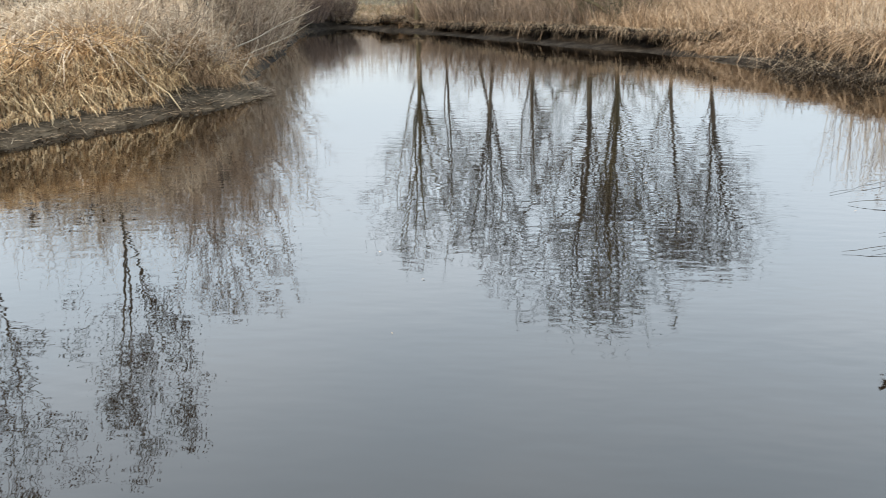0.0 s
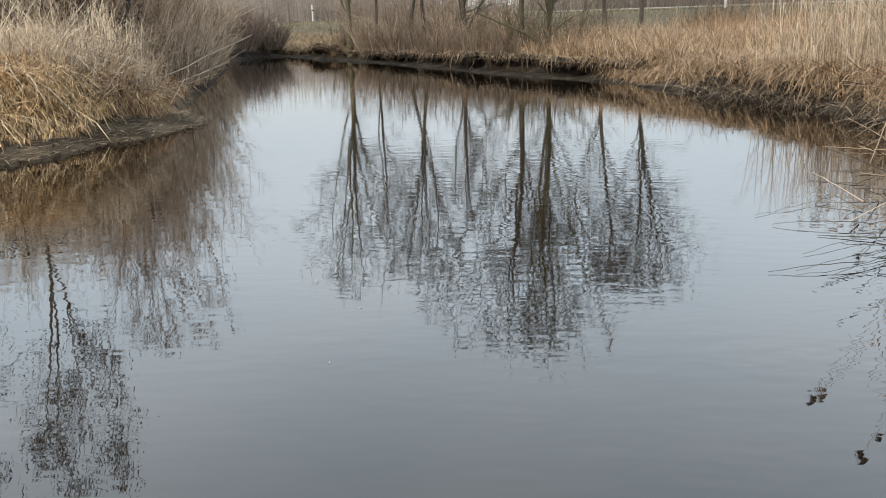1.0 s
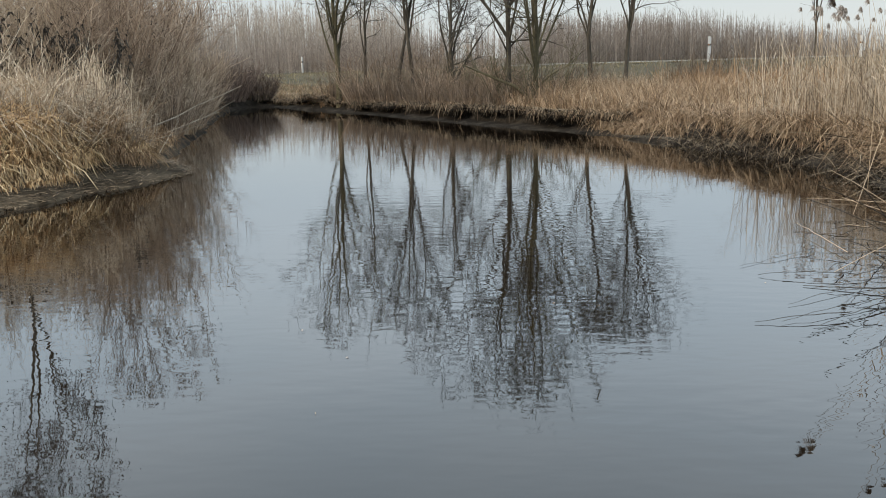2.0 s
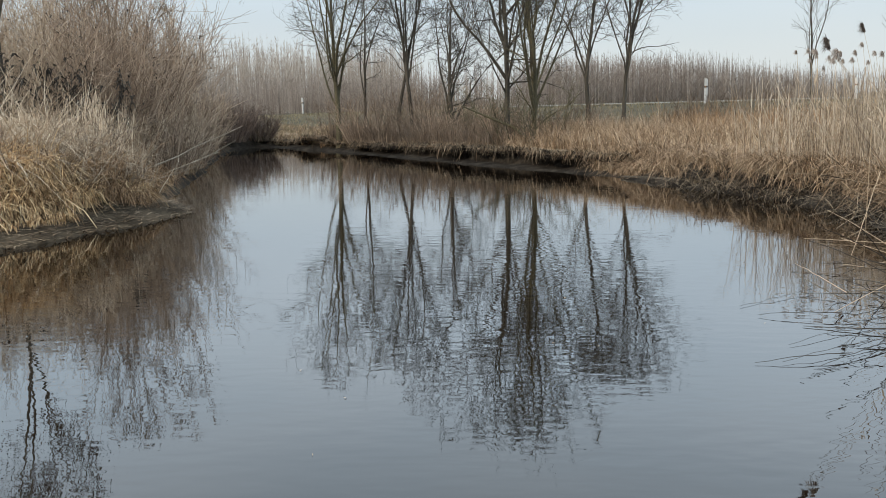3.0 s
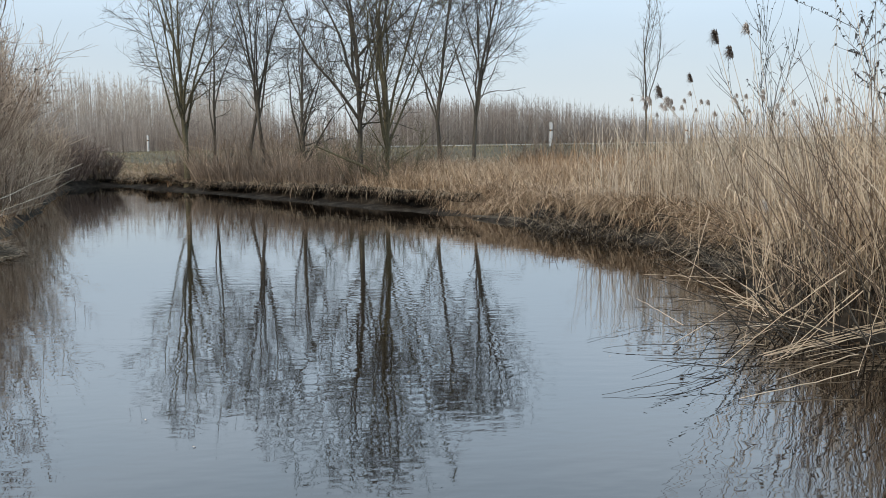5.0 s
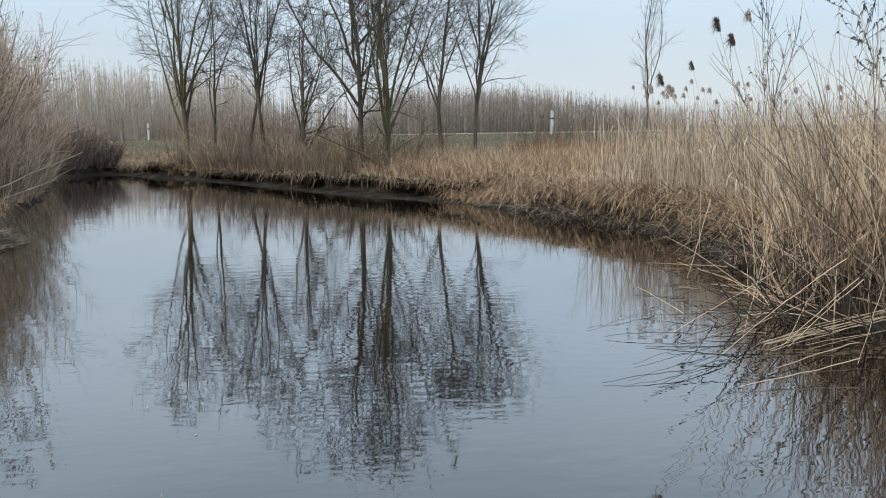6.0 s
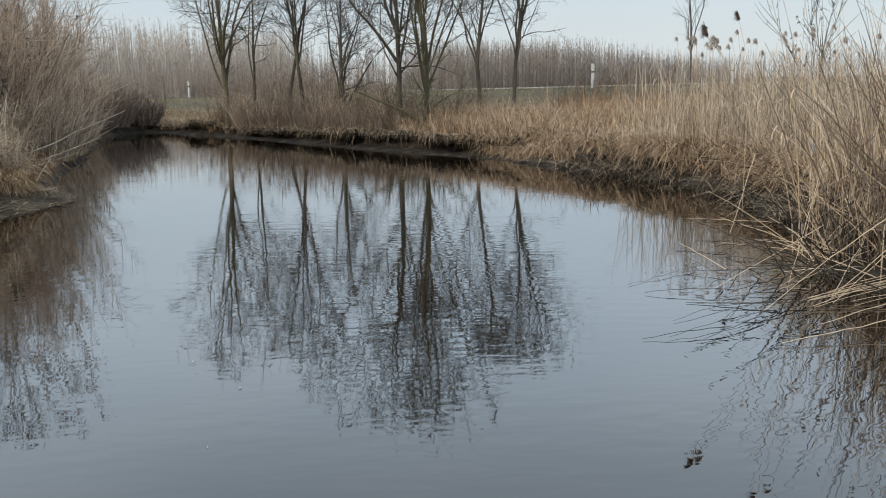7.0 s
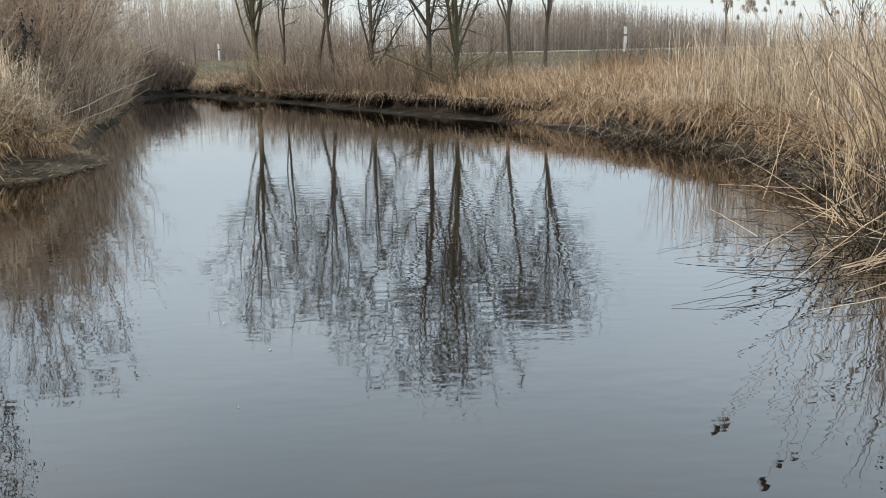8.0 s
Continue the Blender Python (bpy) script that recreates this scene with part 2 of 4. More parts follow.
def blades(rng, base, tall, wide, lean, droop, heading=None, spread=np.pi, segments=4, snapped=0.35, coarse=False):
    """Bent grass blades: base (n, 3), height, width, how far the tip leans out and hangs down, each (n,)."""
    n = len(base)
    turn = rng.uniform(-np.pi, np.pi, n) if heading is None else heading + rng.uniform(-spread, spread, n)
    way = np.stack([np.cos(turn), np.sin(turn), 0 * turn], -1)
    face = turn + rng.uniform(-1.2, 1.2, n) + np.pi / 2
    side = np.stack([np.cos(face), np.sin(face), 0 * face], -1)
    t = np.linspace(0, 1, segments + 1)
    out = (tall * lean)[:, None] * t**1.7
    up = tall[:, None] * (t - droop[:, None] * t**3)
    middle = base[:, None] + way[:, None] * out[..., None] + np.array([0, 0, 1.0]) * up[..., None]
    cross = np.stack([-np.sin(turn), np.cos(turn), 0 * turn], -1)
    middle += cross[:, None] * (tall * rng.normal(0, 0.16, n))[:, None, None] * (t**2)[:, None]
    middle[:, 1:-1] += rng.normal(0, 0.016, (n, segments - 1, 3)) * tall[:, None, None]
    broken = (rng.uniform(0, 1, n) < snapped) * tall
    snap = np.maximum(0, t - rng.uniform(0.3, 0.8, n)[:, None])
    middle += (broken[:, None] * snap)[..., None] * rng.normal((0, 0, -0.5), 0.7, (n, 3))[:, None]
    if coarse:
        middle, t, segments = middle[:, ::2], t[::2], segments // 2
    w = wide[:, None] * (1.0 - 0.85 * t**2) / 2
    left, right = middle - side[:, None] * w[..., None], middle + side[:, None] * w[..., None]
    verts = np.stack([left, right], 2).reshape(-1, 3)
    index = np.arange(n * (segments + 1) * 2).reshape(n, segments + 1, 2)
    faces = np.stack([index[:, :-1, 0], index[:, :-1, 1], index[:, 1:, 1], index[:, 1:, 0]], -1).reshape(-1, 4)
    return verts, faces


def part(name, data, mat, parent, label="", smooth=False):
    ob = new(name, mesh_of(name, *data, mat, smooth))
    ob.parent = parent
    if label:
        tagged(ob, label)
    return ob


# ---------------------------------------------------------------- the lie of the land
SHORE = [(4.7, 4.6), (3.9, 2.6), (2.6, 1.0), (0, 0.55), (-3, 0.9), (-6, 3), (-7.0, 6), (-6.45, 8.5), (-5.9, 10.1), (-5.2, 11.35),
         (-4.75, 12.6), (-4.35, 13.6), (-4.5, 14.6), (-5.3, 15.7), (-5.8, 18), (-6.3, 21), (-7.3, 26), (-8.7, 32.5), (-8.5, 35.3),
         (-7.6, 35.3), (-3.6, 29.6), (-1.4, 26.0), (0.1, 23.6), (1.2, 21.8), (2.5, 20.3), (3.15, 19.0), (3.6, 18.2), (4.3, 16.3),
         (5.0, 14.8), (5.5, 13), (5.5, 11.5), (5.1, 9.7), (4.5, 8.0), (4.2, 7.25), (4.75, 6.5), (5.0, 5.7)]


def rounded(points, times):
    p = np.array(points, float)
    for _ in range(times):
        q = np.roll(p, -1, 0)
        p = np.stack([0.75 * p + 0.25 * q, 0.25 * p + 0.75 * q], 1).reshape(-1, 2)
    return p


POND = rounded(SHORE, 2)


def shore_distance(x, y):
    """Metres from the water's edge: positive on land."""
    x, y = np.asarray(x, float), np.asarray(y, float)
    best, inside = np.full(x.shape, 1e9), np.zeros(x.shape, bool)
    for (ax, ay), (bx, by) in zip(POND, np.roll(POND, -1, 0)):
        dx, dy = bx - ax, by - ay
        t = np.clip(((x - ax) * dx + (y - ay) * dy) / (dx * dx + dy * dy), 0, 1)
        best = np.minimum(best, np.hypot(x - ax - t * dx, y - ay - t * dy))
        cross = (ay > y) != (by > y)
        inside ^= cross & (x < ax + (y - ay) * dx / (by - ay + 1e-12))
    return np.where(inside, -best, best)


def ease(a, b, x):
    t = np.clip((x - a) / (b - a), 0, 1)
    return t * t * (3 - 2 * t)


ROAD_AT, ROAD_WAY = np.array([-10.2, 58.0]), np.array([0.70, -0.714])
ROAD_OUT = np.array([0.714, 0.70])


def road_frame(x, y):
    dx, dy = x - ROAD_AT[0], y - ROAD_AT[1]
    return dx * ROAD_WAY[0] + dy * ROAD_WAY[1], dx * ROAD_OUT[0] + dy * ROAD_OUT[1]


def road_height(along):
    return 1.12 + 0.010 * np.clip(along, -60, 60)


def wave(x, y, size, seed=0.0):
    return (np.sin(x / size + 1.3 * np.sin(y / size * 0.7 + seed)) + np.sin(y / size * 1.1 + 1.7 * np.sin(x / size * 0.6 + 2 * seed))) / 2


def land(x, y):
    """Height of the ground over the water."""
    x, y = np.asarray(x, float), np.asarray(y, float)
    s = shore_distance(x, y) + 0.10 * wave(x, y, 0.35, 1.0)
    far = ease(17.2, 19.2, y) * ease(-9.5, -7.5, x + 0 * y)
    left = (1 - ease(-5.5, -3.0, x)) * (1 - ease(33, 35, y)) * ease(5, 8, y)
    near = 1 - ease(3.5, 6.0, y)
    lip = 0.42 - 0.16 * ease(24, 34, y)
    z_far = np.where(s < 0.7, 0.012 + 0.07 * s / 0.7, 0.082 + (lip - 0.082) * ease(0.7, 0.84, s)) + 0.028 * wave(x, y, 0.21, 4.0) * ease(0.05, 0.3, s)
    z_left = np.where(s < 1.05, 0.012 + 0.27 * s + 0.018 * wave(x, y, 0.13, 2.0) * ease(0.05, 0.3, s), 0.296 + 0.30 * ease(1.05, 1.2, s))
    z_right = 0.02 + 0.08 * ease(0.0, 0.25, s) + 0.32 * ease(0.26, 0.5, s)
    z_near = 0.02 + 0.16 * ease(0.0, 1.6, s)
    z = z_right + far * (z_far - z_right)
    z = z + left * (z_left - z)
    z = z + near * (z_near - z)
    z = z + (1 - 0.8 * near) * 0.55 * ease(0.8, 14, s) + 0.05 * wave(x, y, 1.1) * ease(0.7, 2.0, s)
    z = z + 0.62 * np.exp(-((x + 7.6) ** 2 / 4.5 + (y - 15.2) ** 2 / 7.0)) * ease(1.0, 2.2, s)
    along, out = road_frame(x, y)
    grown = ease(-6.0, -0.6, out)
    z = z + grown * (road_height(along) - 0.05 - z) * (1 - ease(60, 90, np.abs(along)))
    z = z + 0.5 * wave(x, y, 40.0) * ease(70, 160, np.hypot(x, y))
    return np.where(s < 0, -0.04 - 0.6 * ease(0, 2.5, -s), z)


def axis(low, high, step, reach):
    inner = np.arange(low, high + step / 2, step)
    grow = step * np.cumsum(1.22 ** np.arange(1, 60))
    grow = grow[grow < reach]
    return np.concatenate([low - grow[::-1], inner, high + grow])


gx, gy = axis(-10.0, 7.5, 0.13, 2600), axis(-1.5, 37.0, 0.13, 2600)
GX, GY = np.meshgrid(gx, gy)
GZ = land(GX, GY)
index = np.arange(GX.size).reshape(GX.shape)
quads = np.stack([index[:-1, :-1], index[:-1, 1:], index[1:, 1:], index[1:, :-1]], -1).reshape(-1, 4)
ground_mesh = mesh_of("ground", np.stack([GX, GY, GZ], -1), quads, [MUD, TURF, FIELD, SILT], True)
mx, my = GX.ravel()[quads].mean(1), GY.ravel()[quads].mean(1)
ms = shore_distance(mx, my) + 0.10 * wave(mx, my, 0.35, 1.0)
edge = np.where((my > 17.5) & (mx > -9), 0.86, np.where(mx < -3, 1.25, 0.48))
ground_mesh.polygons.foreach_set("material_index", np.where(ms < edge, np.where((mx + 0.7 * wave(mx, my, 0.3, 2.0) < -3) & (my < 16.5), 3, 0), np.where(ms < 5, 1, 2)).astype(np.int32))
ground = tagged(new("ground", ground_mesh), "matted dry grassland with dark wet mud at the pond's edge", "ground", kind="structure")

water_quad = np.array([(-11, -1.5, 0), (8, -1.5, 0), (8, 39, 0), (-11, 39, 0)])
water = tagged(new("water", mesh_of("water", water_quad, [(0, 1, 2, 3)], WATER)), "still dark pond water mirroring sky and bare trees", "water", kind="structure")


def road_strip(name, inner, outer, mat, lift):
    s = np.linspace(-90, 90, 91)
    rows = []
    for s0 in s:
        for o in (inner, outer):
            xy = ROAD_AT + ROAD_WAY * s0 + ROAD_OUT * o
            rows.append((*xy, road_height(s0) + lift))
    i = np.arange(len(s) - 1) * 2
    top = np.stack([i, i + 1, i + 3, i + 2], -1)
    return mesh_of(name, rows, top, mat)


road = tagged(new("road", road_strip("road", 0.9, 7.4, ASPHALT, 0.03)), "pale worn asphalt country road on a low bank", "road", kind="structure")


# ---------------------------------------------------------------- trees
def twist(rng, way, angle):
    """The direction way turned by an angle towards a side taken by chance."""
    side = np.cross(way, rng.normal(0, 1, 3))
    side /= np.linalg.norm(side) + 1e-9
    return way * math.cos(angle) + side * math.sin(angle)


def branch(rng, start, way, length, r0, r1, k, bend, rise):
    pts, p, d = [np.array(start, float)], np.array(start, float), np.array(way, float)
    for _ in range(k - 1):
        d = d + rng.normal(0, bend, 3) + np.array([0, 0, rise])
        d /= np.linalg.norm(d)
        p = p + d * length / (k - 1)
        pts.append(p)
    return np.array(pts), np.linspace(r0, r1, k)


def sample(path, t):
    u = t * (len(path) - 1)
    i = min(int(u), len(path) - 2)
    a, b = path[i], path[i + 1]
    return a + (b - a) * (u - i), (b - a) / (np.linalg.norm(b - a) + 1e-9)


def bare_tree(x, y, height, radius, seed, label, leaders=3, fork=0.28, limbs=12, spread=0.75, lean=(0, 0), mat=None, group="", thick=1.0, sink=0.05, twigs=4, leaves=0, wide=0.36, fan=0.5, low=0.0, twig_mat=None):
    """A leafless tree: a trunk, leaders that fan out from it, rising limbs, and a crown of fine twigs within an egg-shaped outline.
    wide: half the crown's width as a share of the height; fan: how far the leaders lean out; low: how far down small side limbs start."""
    rng = np.random.default_rng(seed)
    mat, twig_mat = mat or BARK, twig_mat or TWIG
    tree = new("tree")
    z0 = float(land(np.array([x]), np.array([y]))[0]) - sink
    tree.location = (x, y, z0)
    up = np.array([lean[0], lean[1], 1.0])
    up /= np.linalg.norm(up)
    heart, reach = up * height * 0.62, np.array([wide * height, wide * height, 0.40 * height])

    def room(p, d):
        """How far one can go from p along d before leaving the crown."""
        u, v = (p - heart) / reach, d / reach
        a, b, c = v @ v, u @ v, u @ u - 1
        root = b * b - a * c
        return max(0.3, (-b + math.sqrt(root)) / a) if root > 0 else 0.3

    trunk_path, trunk_r = branch(rng, (0, 0, 0), up, height * 0.96, radius, radius * 0.08, 15, 0.055, 0.03)
    trunk_r[0] *= 1.35
    mains = [(trunk_path, trunk_r, 1.0, part("trunk", tubes([trunk_path], [trunk_r], 9), mat, tree, "", True))]
    for k in range(leaders - 1):
        t = fork * rng.uniform(0.6, 1.1) + 0.13 * rng.uniform(0, 1) * (k % 4)
        p, d = sample(trunk_path, t)
        side = (k + 0.5) / max(1, leaders - 1) * 2 - 1
        way = np.array([side * fan * rng.uniform(0.25, 1.15), rng.uniform(-0.6, 0.6) * fan, 0]) + up
        way /= np.linalg.norm(way)
        length = min(room(p, way) * rng.uniform(0.9, 1.04), height * (1.0 - t))
        path, r = branch(rng, p, way, length, radius * rng.uniform(0.36, 0.56), radius * 0.07, 12, 0.085, 0.012)
        mains.append((path, r, 0.75, part("leader", tubes([path], [r], 7), mat, tree, "", True)))
    fine, fine_r, finest, finest_r = [], [], [], []
    for path, r, weight, stem in mains:
        n = int(1.7 * limbs * weight)
        start = fork if weight == 1.0 else 0.16
        for k in range(n):
            t = min(0.985, start + (1 - start) * (k + rng.uniform(0, 0.9)) / n)
            if low and k % 5 == 0:
                t = rng.uniform(low, fork) if weight == 1.0 else t
            p, d = sample(path, t)
            way = twist(rng, d, spread * rng.uniform(0.6, 1.35) * (1.1 - 0.3 * t))
            way[2] = max(way[2], 0.0)
            way /= np.linalg.norm(way)
            length = min(room(p, way) * rng.uniform(0.75, 1.06), height * rng.uniform(0.14, 0.34))
            rr = max(0.009, np.interp(t * (len(r) - 1), np.arange(len(r)), r) * 0.38)
            limb, limb_r = branch(rng, p, way, length, rr, 0.005 * thick, 8, 0.15, 0.035)
            part("limb", tubes([limb], [limb_r], 5), mat, stem, "", True)
            for j in range(twigs + 2):
                q, e = sample(limb, rng.uniform(0.12, 1.0))
                sub, sub_r = branch(rng, q, twist(rng, e, rng.uniform(0.4, 1.1)), length * rng.uniform(0.22, 0.48), 0.0055 * thick, 0.0026 * thick, 4, 0.17, 0.03)
                fine.append(sub)
                fine_r.append(sub_r)
                for _ in range(twigs):
                    q2, e2 = sample(sub, rng.uniform(0.1, 1.0))
                    tip, tip_r = branch(rng, q2, twist(rng, e2, rng.uniform(0.4, 1.1)), rng.uniform(0.15, 0.45), 0.0032 * thick, 0.0016 * thick, 2, 0.12, 0.05)
                    finest.append(tip)
                    finest_r.append(tip_r)
    tagged(part("crown", joined(tubes(fine, fine_r, 3), spikes(finest, 1.4 * np.array(finest_r))), twig_mat, tree, "fine bare twigs"), kind="stuff")
    if leaves:
        # withered leaves hang in loose bunches, not evenly
        bunch = rng.integers(len(finest), size=max(1, leaves // 12))
        own = bunch[rng.integers(len(bunch), size=leaves)]
        base = np.array([sample(finest[o], rng.uniform(0.2, 1.0))[0] for o in own]) + rng.normal(0, 0.16, (leaves, 3))
        hung = blades(rng, base, rng.uniform(0.05, 0.10, leaves), rng.uniform(0.02, 0.04, leaves), rng.uniform(0.2, 1.0, leaves), rng.uniform(1.5, 2.4, leaves), segments=2)
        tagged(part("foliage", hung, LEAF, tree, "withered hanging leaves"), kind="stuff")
    return tagged(tree, label, "tree", group)


TREES = "bare trees on the far bank"
bare_tree(-4.3, 31.6, 8.4, 0.105, 11, "bare alder with a mossy trunk and several upright stems", 8, 0.22, 12, 1.0, mat=BARK_GREEN, group=TREES, wide=0.36, fan=0.6)
bare_tree(-3.6, 34.0, 7.8, 0.06, 12, "slender bare alder behind a mossy one", 3, 0.30, 12, 0.95, group=TREES, wide=0.22, fan=0.25)
bare_tree(-2.2, 31.6, 8.2, 0.07, 13, "slender bare alder rising out of low brush", 3, 0.30, 13, 0.95, group=TREES, wide=0.22, fan=0.25)
bare_tree(-1.65, 31.2, 8.4, 0.075, 14, "slender bare alder beside its twin in low brush", 4, 0.30, 13, 0.95, lean=(0.03, 0), group=TREES, wide=0.24, fan=0.3)
bare_tree(-0.1, 29.2, 5.4, 0.085, 15, "low crooked bare tree with a wide crown", 7, 0.18, 10, 1.05, group=TREES, wide=0.44, fan=0.8)
bare_tree(1.42, 25.0, 8.0, 0.09, 16, "bare alder with a tall straight trunk and wide crown", 8, 0.26, 15, 1.0, lean=(-0.03, 0), group=TREES, wide=0.47, fan=0.8, low=0.08)
bare_tree(2.05, 24.6, 7.6, 0.075, 17, "many-stemmed bare alder with a mossy foot", 10, 0.12, 12, 0.95, lean=(0.05, 0.0), mat=BARK_GREEN, group=TREES, wide=0.42, fan=0.75, low=0.04)
bare_tree(4.85, 33.0, 8.6, 0.09, 18, "bare alder leaning a little by the road", 6, 0.30, 14, 0.95, lean=(0.02, 0), group=TREES, wide=0.32, fan=0.45)
bare_tree(5.95, 32.0, 8.4, 0.08, 19, "slim bare tree with one low side limb", 8, 0.27, 14, 0.95, lean=(0.10, 0), group=TREES, wide=0.42, fan=0.75)
bare_tree(19.8, 50.0, 10.0, 0.07, 20, "young bare poplar standing alone beyond the road", 4, 0.16, 10, 0.42, thick=0.9, group=TREES, twigs=2, wide=0.115, fan=0.13)
LEAFY = "trees with withered leaves among the shrubs"
bare_tree(-9.0, 17.6, 8.6, 0.05, 31, "slim tree with clusters of withered leaves", 2, 0.45, 6, 0.8, lean=(-0.03, 0), group=LEAFY, leaves=1900, twigs=1, wide=0.17, fan=0.3)
bare_tree(-9.9, 18.2, 8.4, 0.045, 32, "slim leaning tree with clusters of withered leaves", 2, 0.45, 6, 0.8, lean=(0.05, 0), group=LEAFY, leaves=1900, twigs=1, wide=0.18, fan=0.3)
bare_tree(-12.4, 17.4, 9.4, 0.06, 34, "broad tree with a crown of withered leaves", 4, 0.30, 7, 0.9, group=LEAFY, leaves=3200, twigs=1, wide=0.27, fan=0.4)
bare_tree(-9.4, 24.2, 7.4, 0.045, 33, "tall many-stemmed grey willow with a few withered leaves", 12, 0.07, 9, 0.55, mat=TWIG_BROWN, group=LEAFY, leaves=700, twigs=3, wide=0.30, fan=0.4, twig_mat=TWIG_BROWN)


# ---------------------------------------------------------------- shrubs
def shrub(x, y, height, width, seed, label, mat, stems=60, twigs=5, name="shrub", leaves=0, group="", depth=None, thick=1.0, fan=1.0, leaf=1.0):
    """A bush of many stems out of one root, with side twigs and, if any, withered leaves."""
    rng = np.random.default_rng(seed)
    bush = new(name)
    bush.location = (x, y, float(land(np.array([x]), np.array([y]))[0]) - 0.05)
    depth = depth or width
    main, main_r, side, side_r, tips = [], [], [], [], []
    for _ in range(stems):
        a, q = rng.uniform(0, 2 * np.pi), math.sqrt(rng.uniform(0, 1))
        root = np.array([0.30 * width * q * math.cos(a), 0.30 * depth * q * math.sin(a), 0])
        way = np.array([0.45 * width / height * q * math.cos(a), 0.45 * depth / height * q * math.sin(a), 1]) + rng.normal(0, 0.12, 3)
        way /= np.linalg.norm(way)
        length = height * rng.uniform(0.55, 1.05)
        p, r = branch(rng, root, way, length, thick * rng.uniform(0.006, 0.014), 0.003 * thick, 6, 0.07, 0.015)
        main.append(p)
        main_r.append(r)
        for _ in range(twigs):
            q0, e = sample(p, rng.uniform(0.2, 1.0))
            s, sr = branch(rng, q0, twist(rng, e, fan * rng.uniform(0.3, 1.3)), length * rng.uniform(0.10, 0.35), 0.0055 * thick, 0.0025 * thick, 4, 0.12, 0.04)
            side.append(s)
            side_r.append(sr)
            tips.append(s)
    tagged(part("stem_mass", tubes(main, main_r, 4), mat, bush), kind="stuff")
    tagged(part("twig_mass", tubes(np.array(side)[:, (0, 2, 3)], np.array(side_r)[:, (0, 2, 3)], 3), mat, bush), kind="stuff")
    if leaves:
        base = np.array([sample(tips[rng.integers(len(tips))], rng.uniform(0.2, 1.0))[0] for _ in range(leaves)])
        n = len(base)
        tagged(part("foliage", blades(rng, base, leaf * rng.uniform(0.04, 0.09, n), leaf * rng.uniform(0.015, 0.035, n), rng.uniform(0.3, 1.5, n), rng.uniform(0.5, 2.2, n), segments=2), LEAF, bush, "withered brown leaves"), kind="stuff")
    return tagged(bush, label, "shrub", group)


LEFT = "leafless shrubs along the shore"
for k, (x, y, h, w) in enumerate(((-7.7, 18.9, 2.9, 2.4), (-9.6, 18.2, 2.7, 2.6), (-7.8, 20.0, 3.3, 2.8), (-10.8, 19.2, 3.6, 3.2), (-8.2, 21.5, 4.0, 3.0),
                                  (-10.9, 21.5, 4.3, 3.6), (-9.0, 25.0, 3.6, 3.2), (-11.5, 25.5, 4.6, 3.6), (-10.2, 29.0, 3.6, 3.4), (-12.6, 30.0, 4.4, 3.8))):
    shrub(x, y, h, w, 40 + k, "dense leafless willow shrub with a few withered leaves", TWIG_RED if k in (0, 2, 4, 6, 8) else TWIG_GREY, 120, 12, "willow_shrub", 350, LEFT)
for k, (x, y, h, w) in enumerate(((-9.1, 34.3, 1.5, 2.6), (-9.4, 36.2, 1.7, 2.8), (-8.2, 36.2, 1.2, 1.8), (-9.2, 31.6, 1.3, 2.2))):
    shrub(x, y, h, w, 60 + k, "low dark reddish bramble thicket hanging over the water", BRAMBLE, 170, 9, "bramble", 60)
for k, (x, y) in enumerate(((-7.2, 18.6), (-6.7, 19.4), (-6.9, 21.0), (-7.2, 22.8), (-7.7, 24.6), (-8.0, 26.4), (-8.5, 28.3), (-8.9, 30.2), (-9.3, 32.2))):
    shrub(x, y, 1.2 + 0.5 * (k % 3), 1.8, 120 + k, "low leafless thicket hanging over the water's edge", TWIG_RED if k % 2 else TWIG_GREY, 90, 8, "thicket", 40, LEFT)
for k, (x, y, h) in enumerate(((-15.5, 33, 5.5), (-18.5, 34, 6.2), (-14.0, 37, 6.0), (-21.5, 35, 6.0), (-17.5, 39, 6.5), (-24.5, 37, 6.5), (-20, 30, 5.2), (-12.6, 41, 6.0))):
    bare_tree(x, y, h, 0.07, 140 + k, "low many-stemmed bare tree in a thicket", 6, 0.08, 8, 0.8, mat=TWIG_GREY, twigs=2, twig_mat=TWIG_GREY, group="bare thicket trees beyond the shore", leaves=500, thick=1.5)
for k, (x, y, h) in enumerate(((-8.7, 17.2, 1.9), (-8.0, 17.5, 1.8), (-7.2, 17.9, 1.7), (-9.6, 17.0, 2.0), (-10.6, 16.8, 2.1))):
    shrub(x, y, h, 0.9, 150 + k, "small shrub with dark clinging dead leaves", TWIG, 12, 7, "leafy_shrub", 420, "dark leafy shrubs in the grass", leaf=1.8)
for k, (x, y, h, w) in enumerate(((-5.65, 13.5, 0.6, 0.9), (-5.55, 14.2, 0.7, 0.9), (-5.9, 14.9, 0.9, 1.1), (-6.0, 14.2, 0.95, 1.1))):
    shrub(x, y, h, w, 180 + k, "low brown tangle of twigs over the muddy bank", TWIG_BROWN if k % 2 else RUSSET, 44, 8, "bank_brush", 0, "brown tangles on the bank", thick=0.7, fan=1.4)
for k, (x, y, h, w) in enumerate(((-5.9, 13.0, 0.7, 1.3), (-5.6, 14.0, 0.7, 1.2), (-5.7, 15.2, 0.9, 1.3))):
    shrub(x, y, h, w, 160 + k, "low tangle of pale dead twigs over the muddy bank", GREY_GRASS, 30, 6, "twig_tangle", 0, "twig tangles on the bank", thick=0.5, fan=1.5)
BRUSH = "low brush on the far bank"
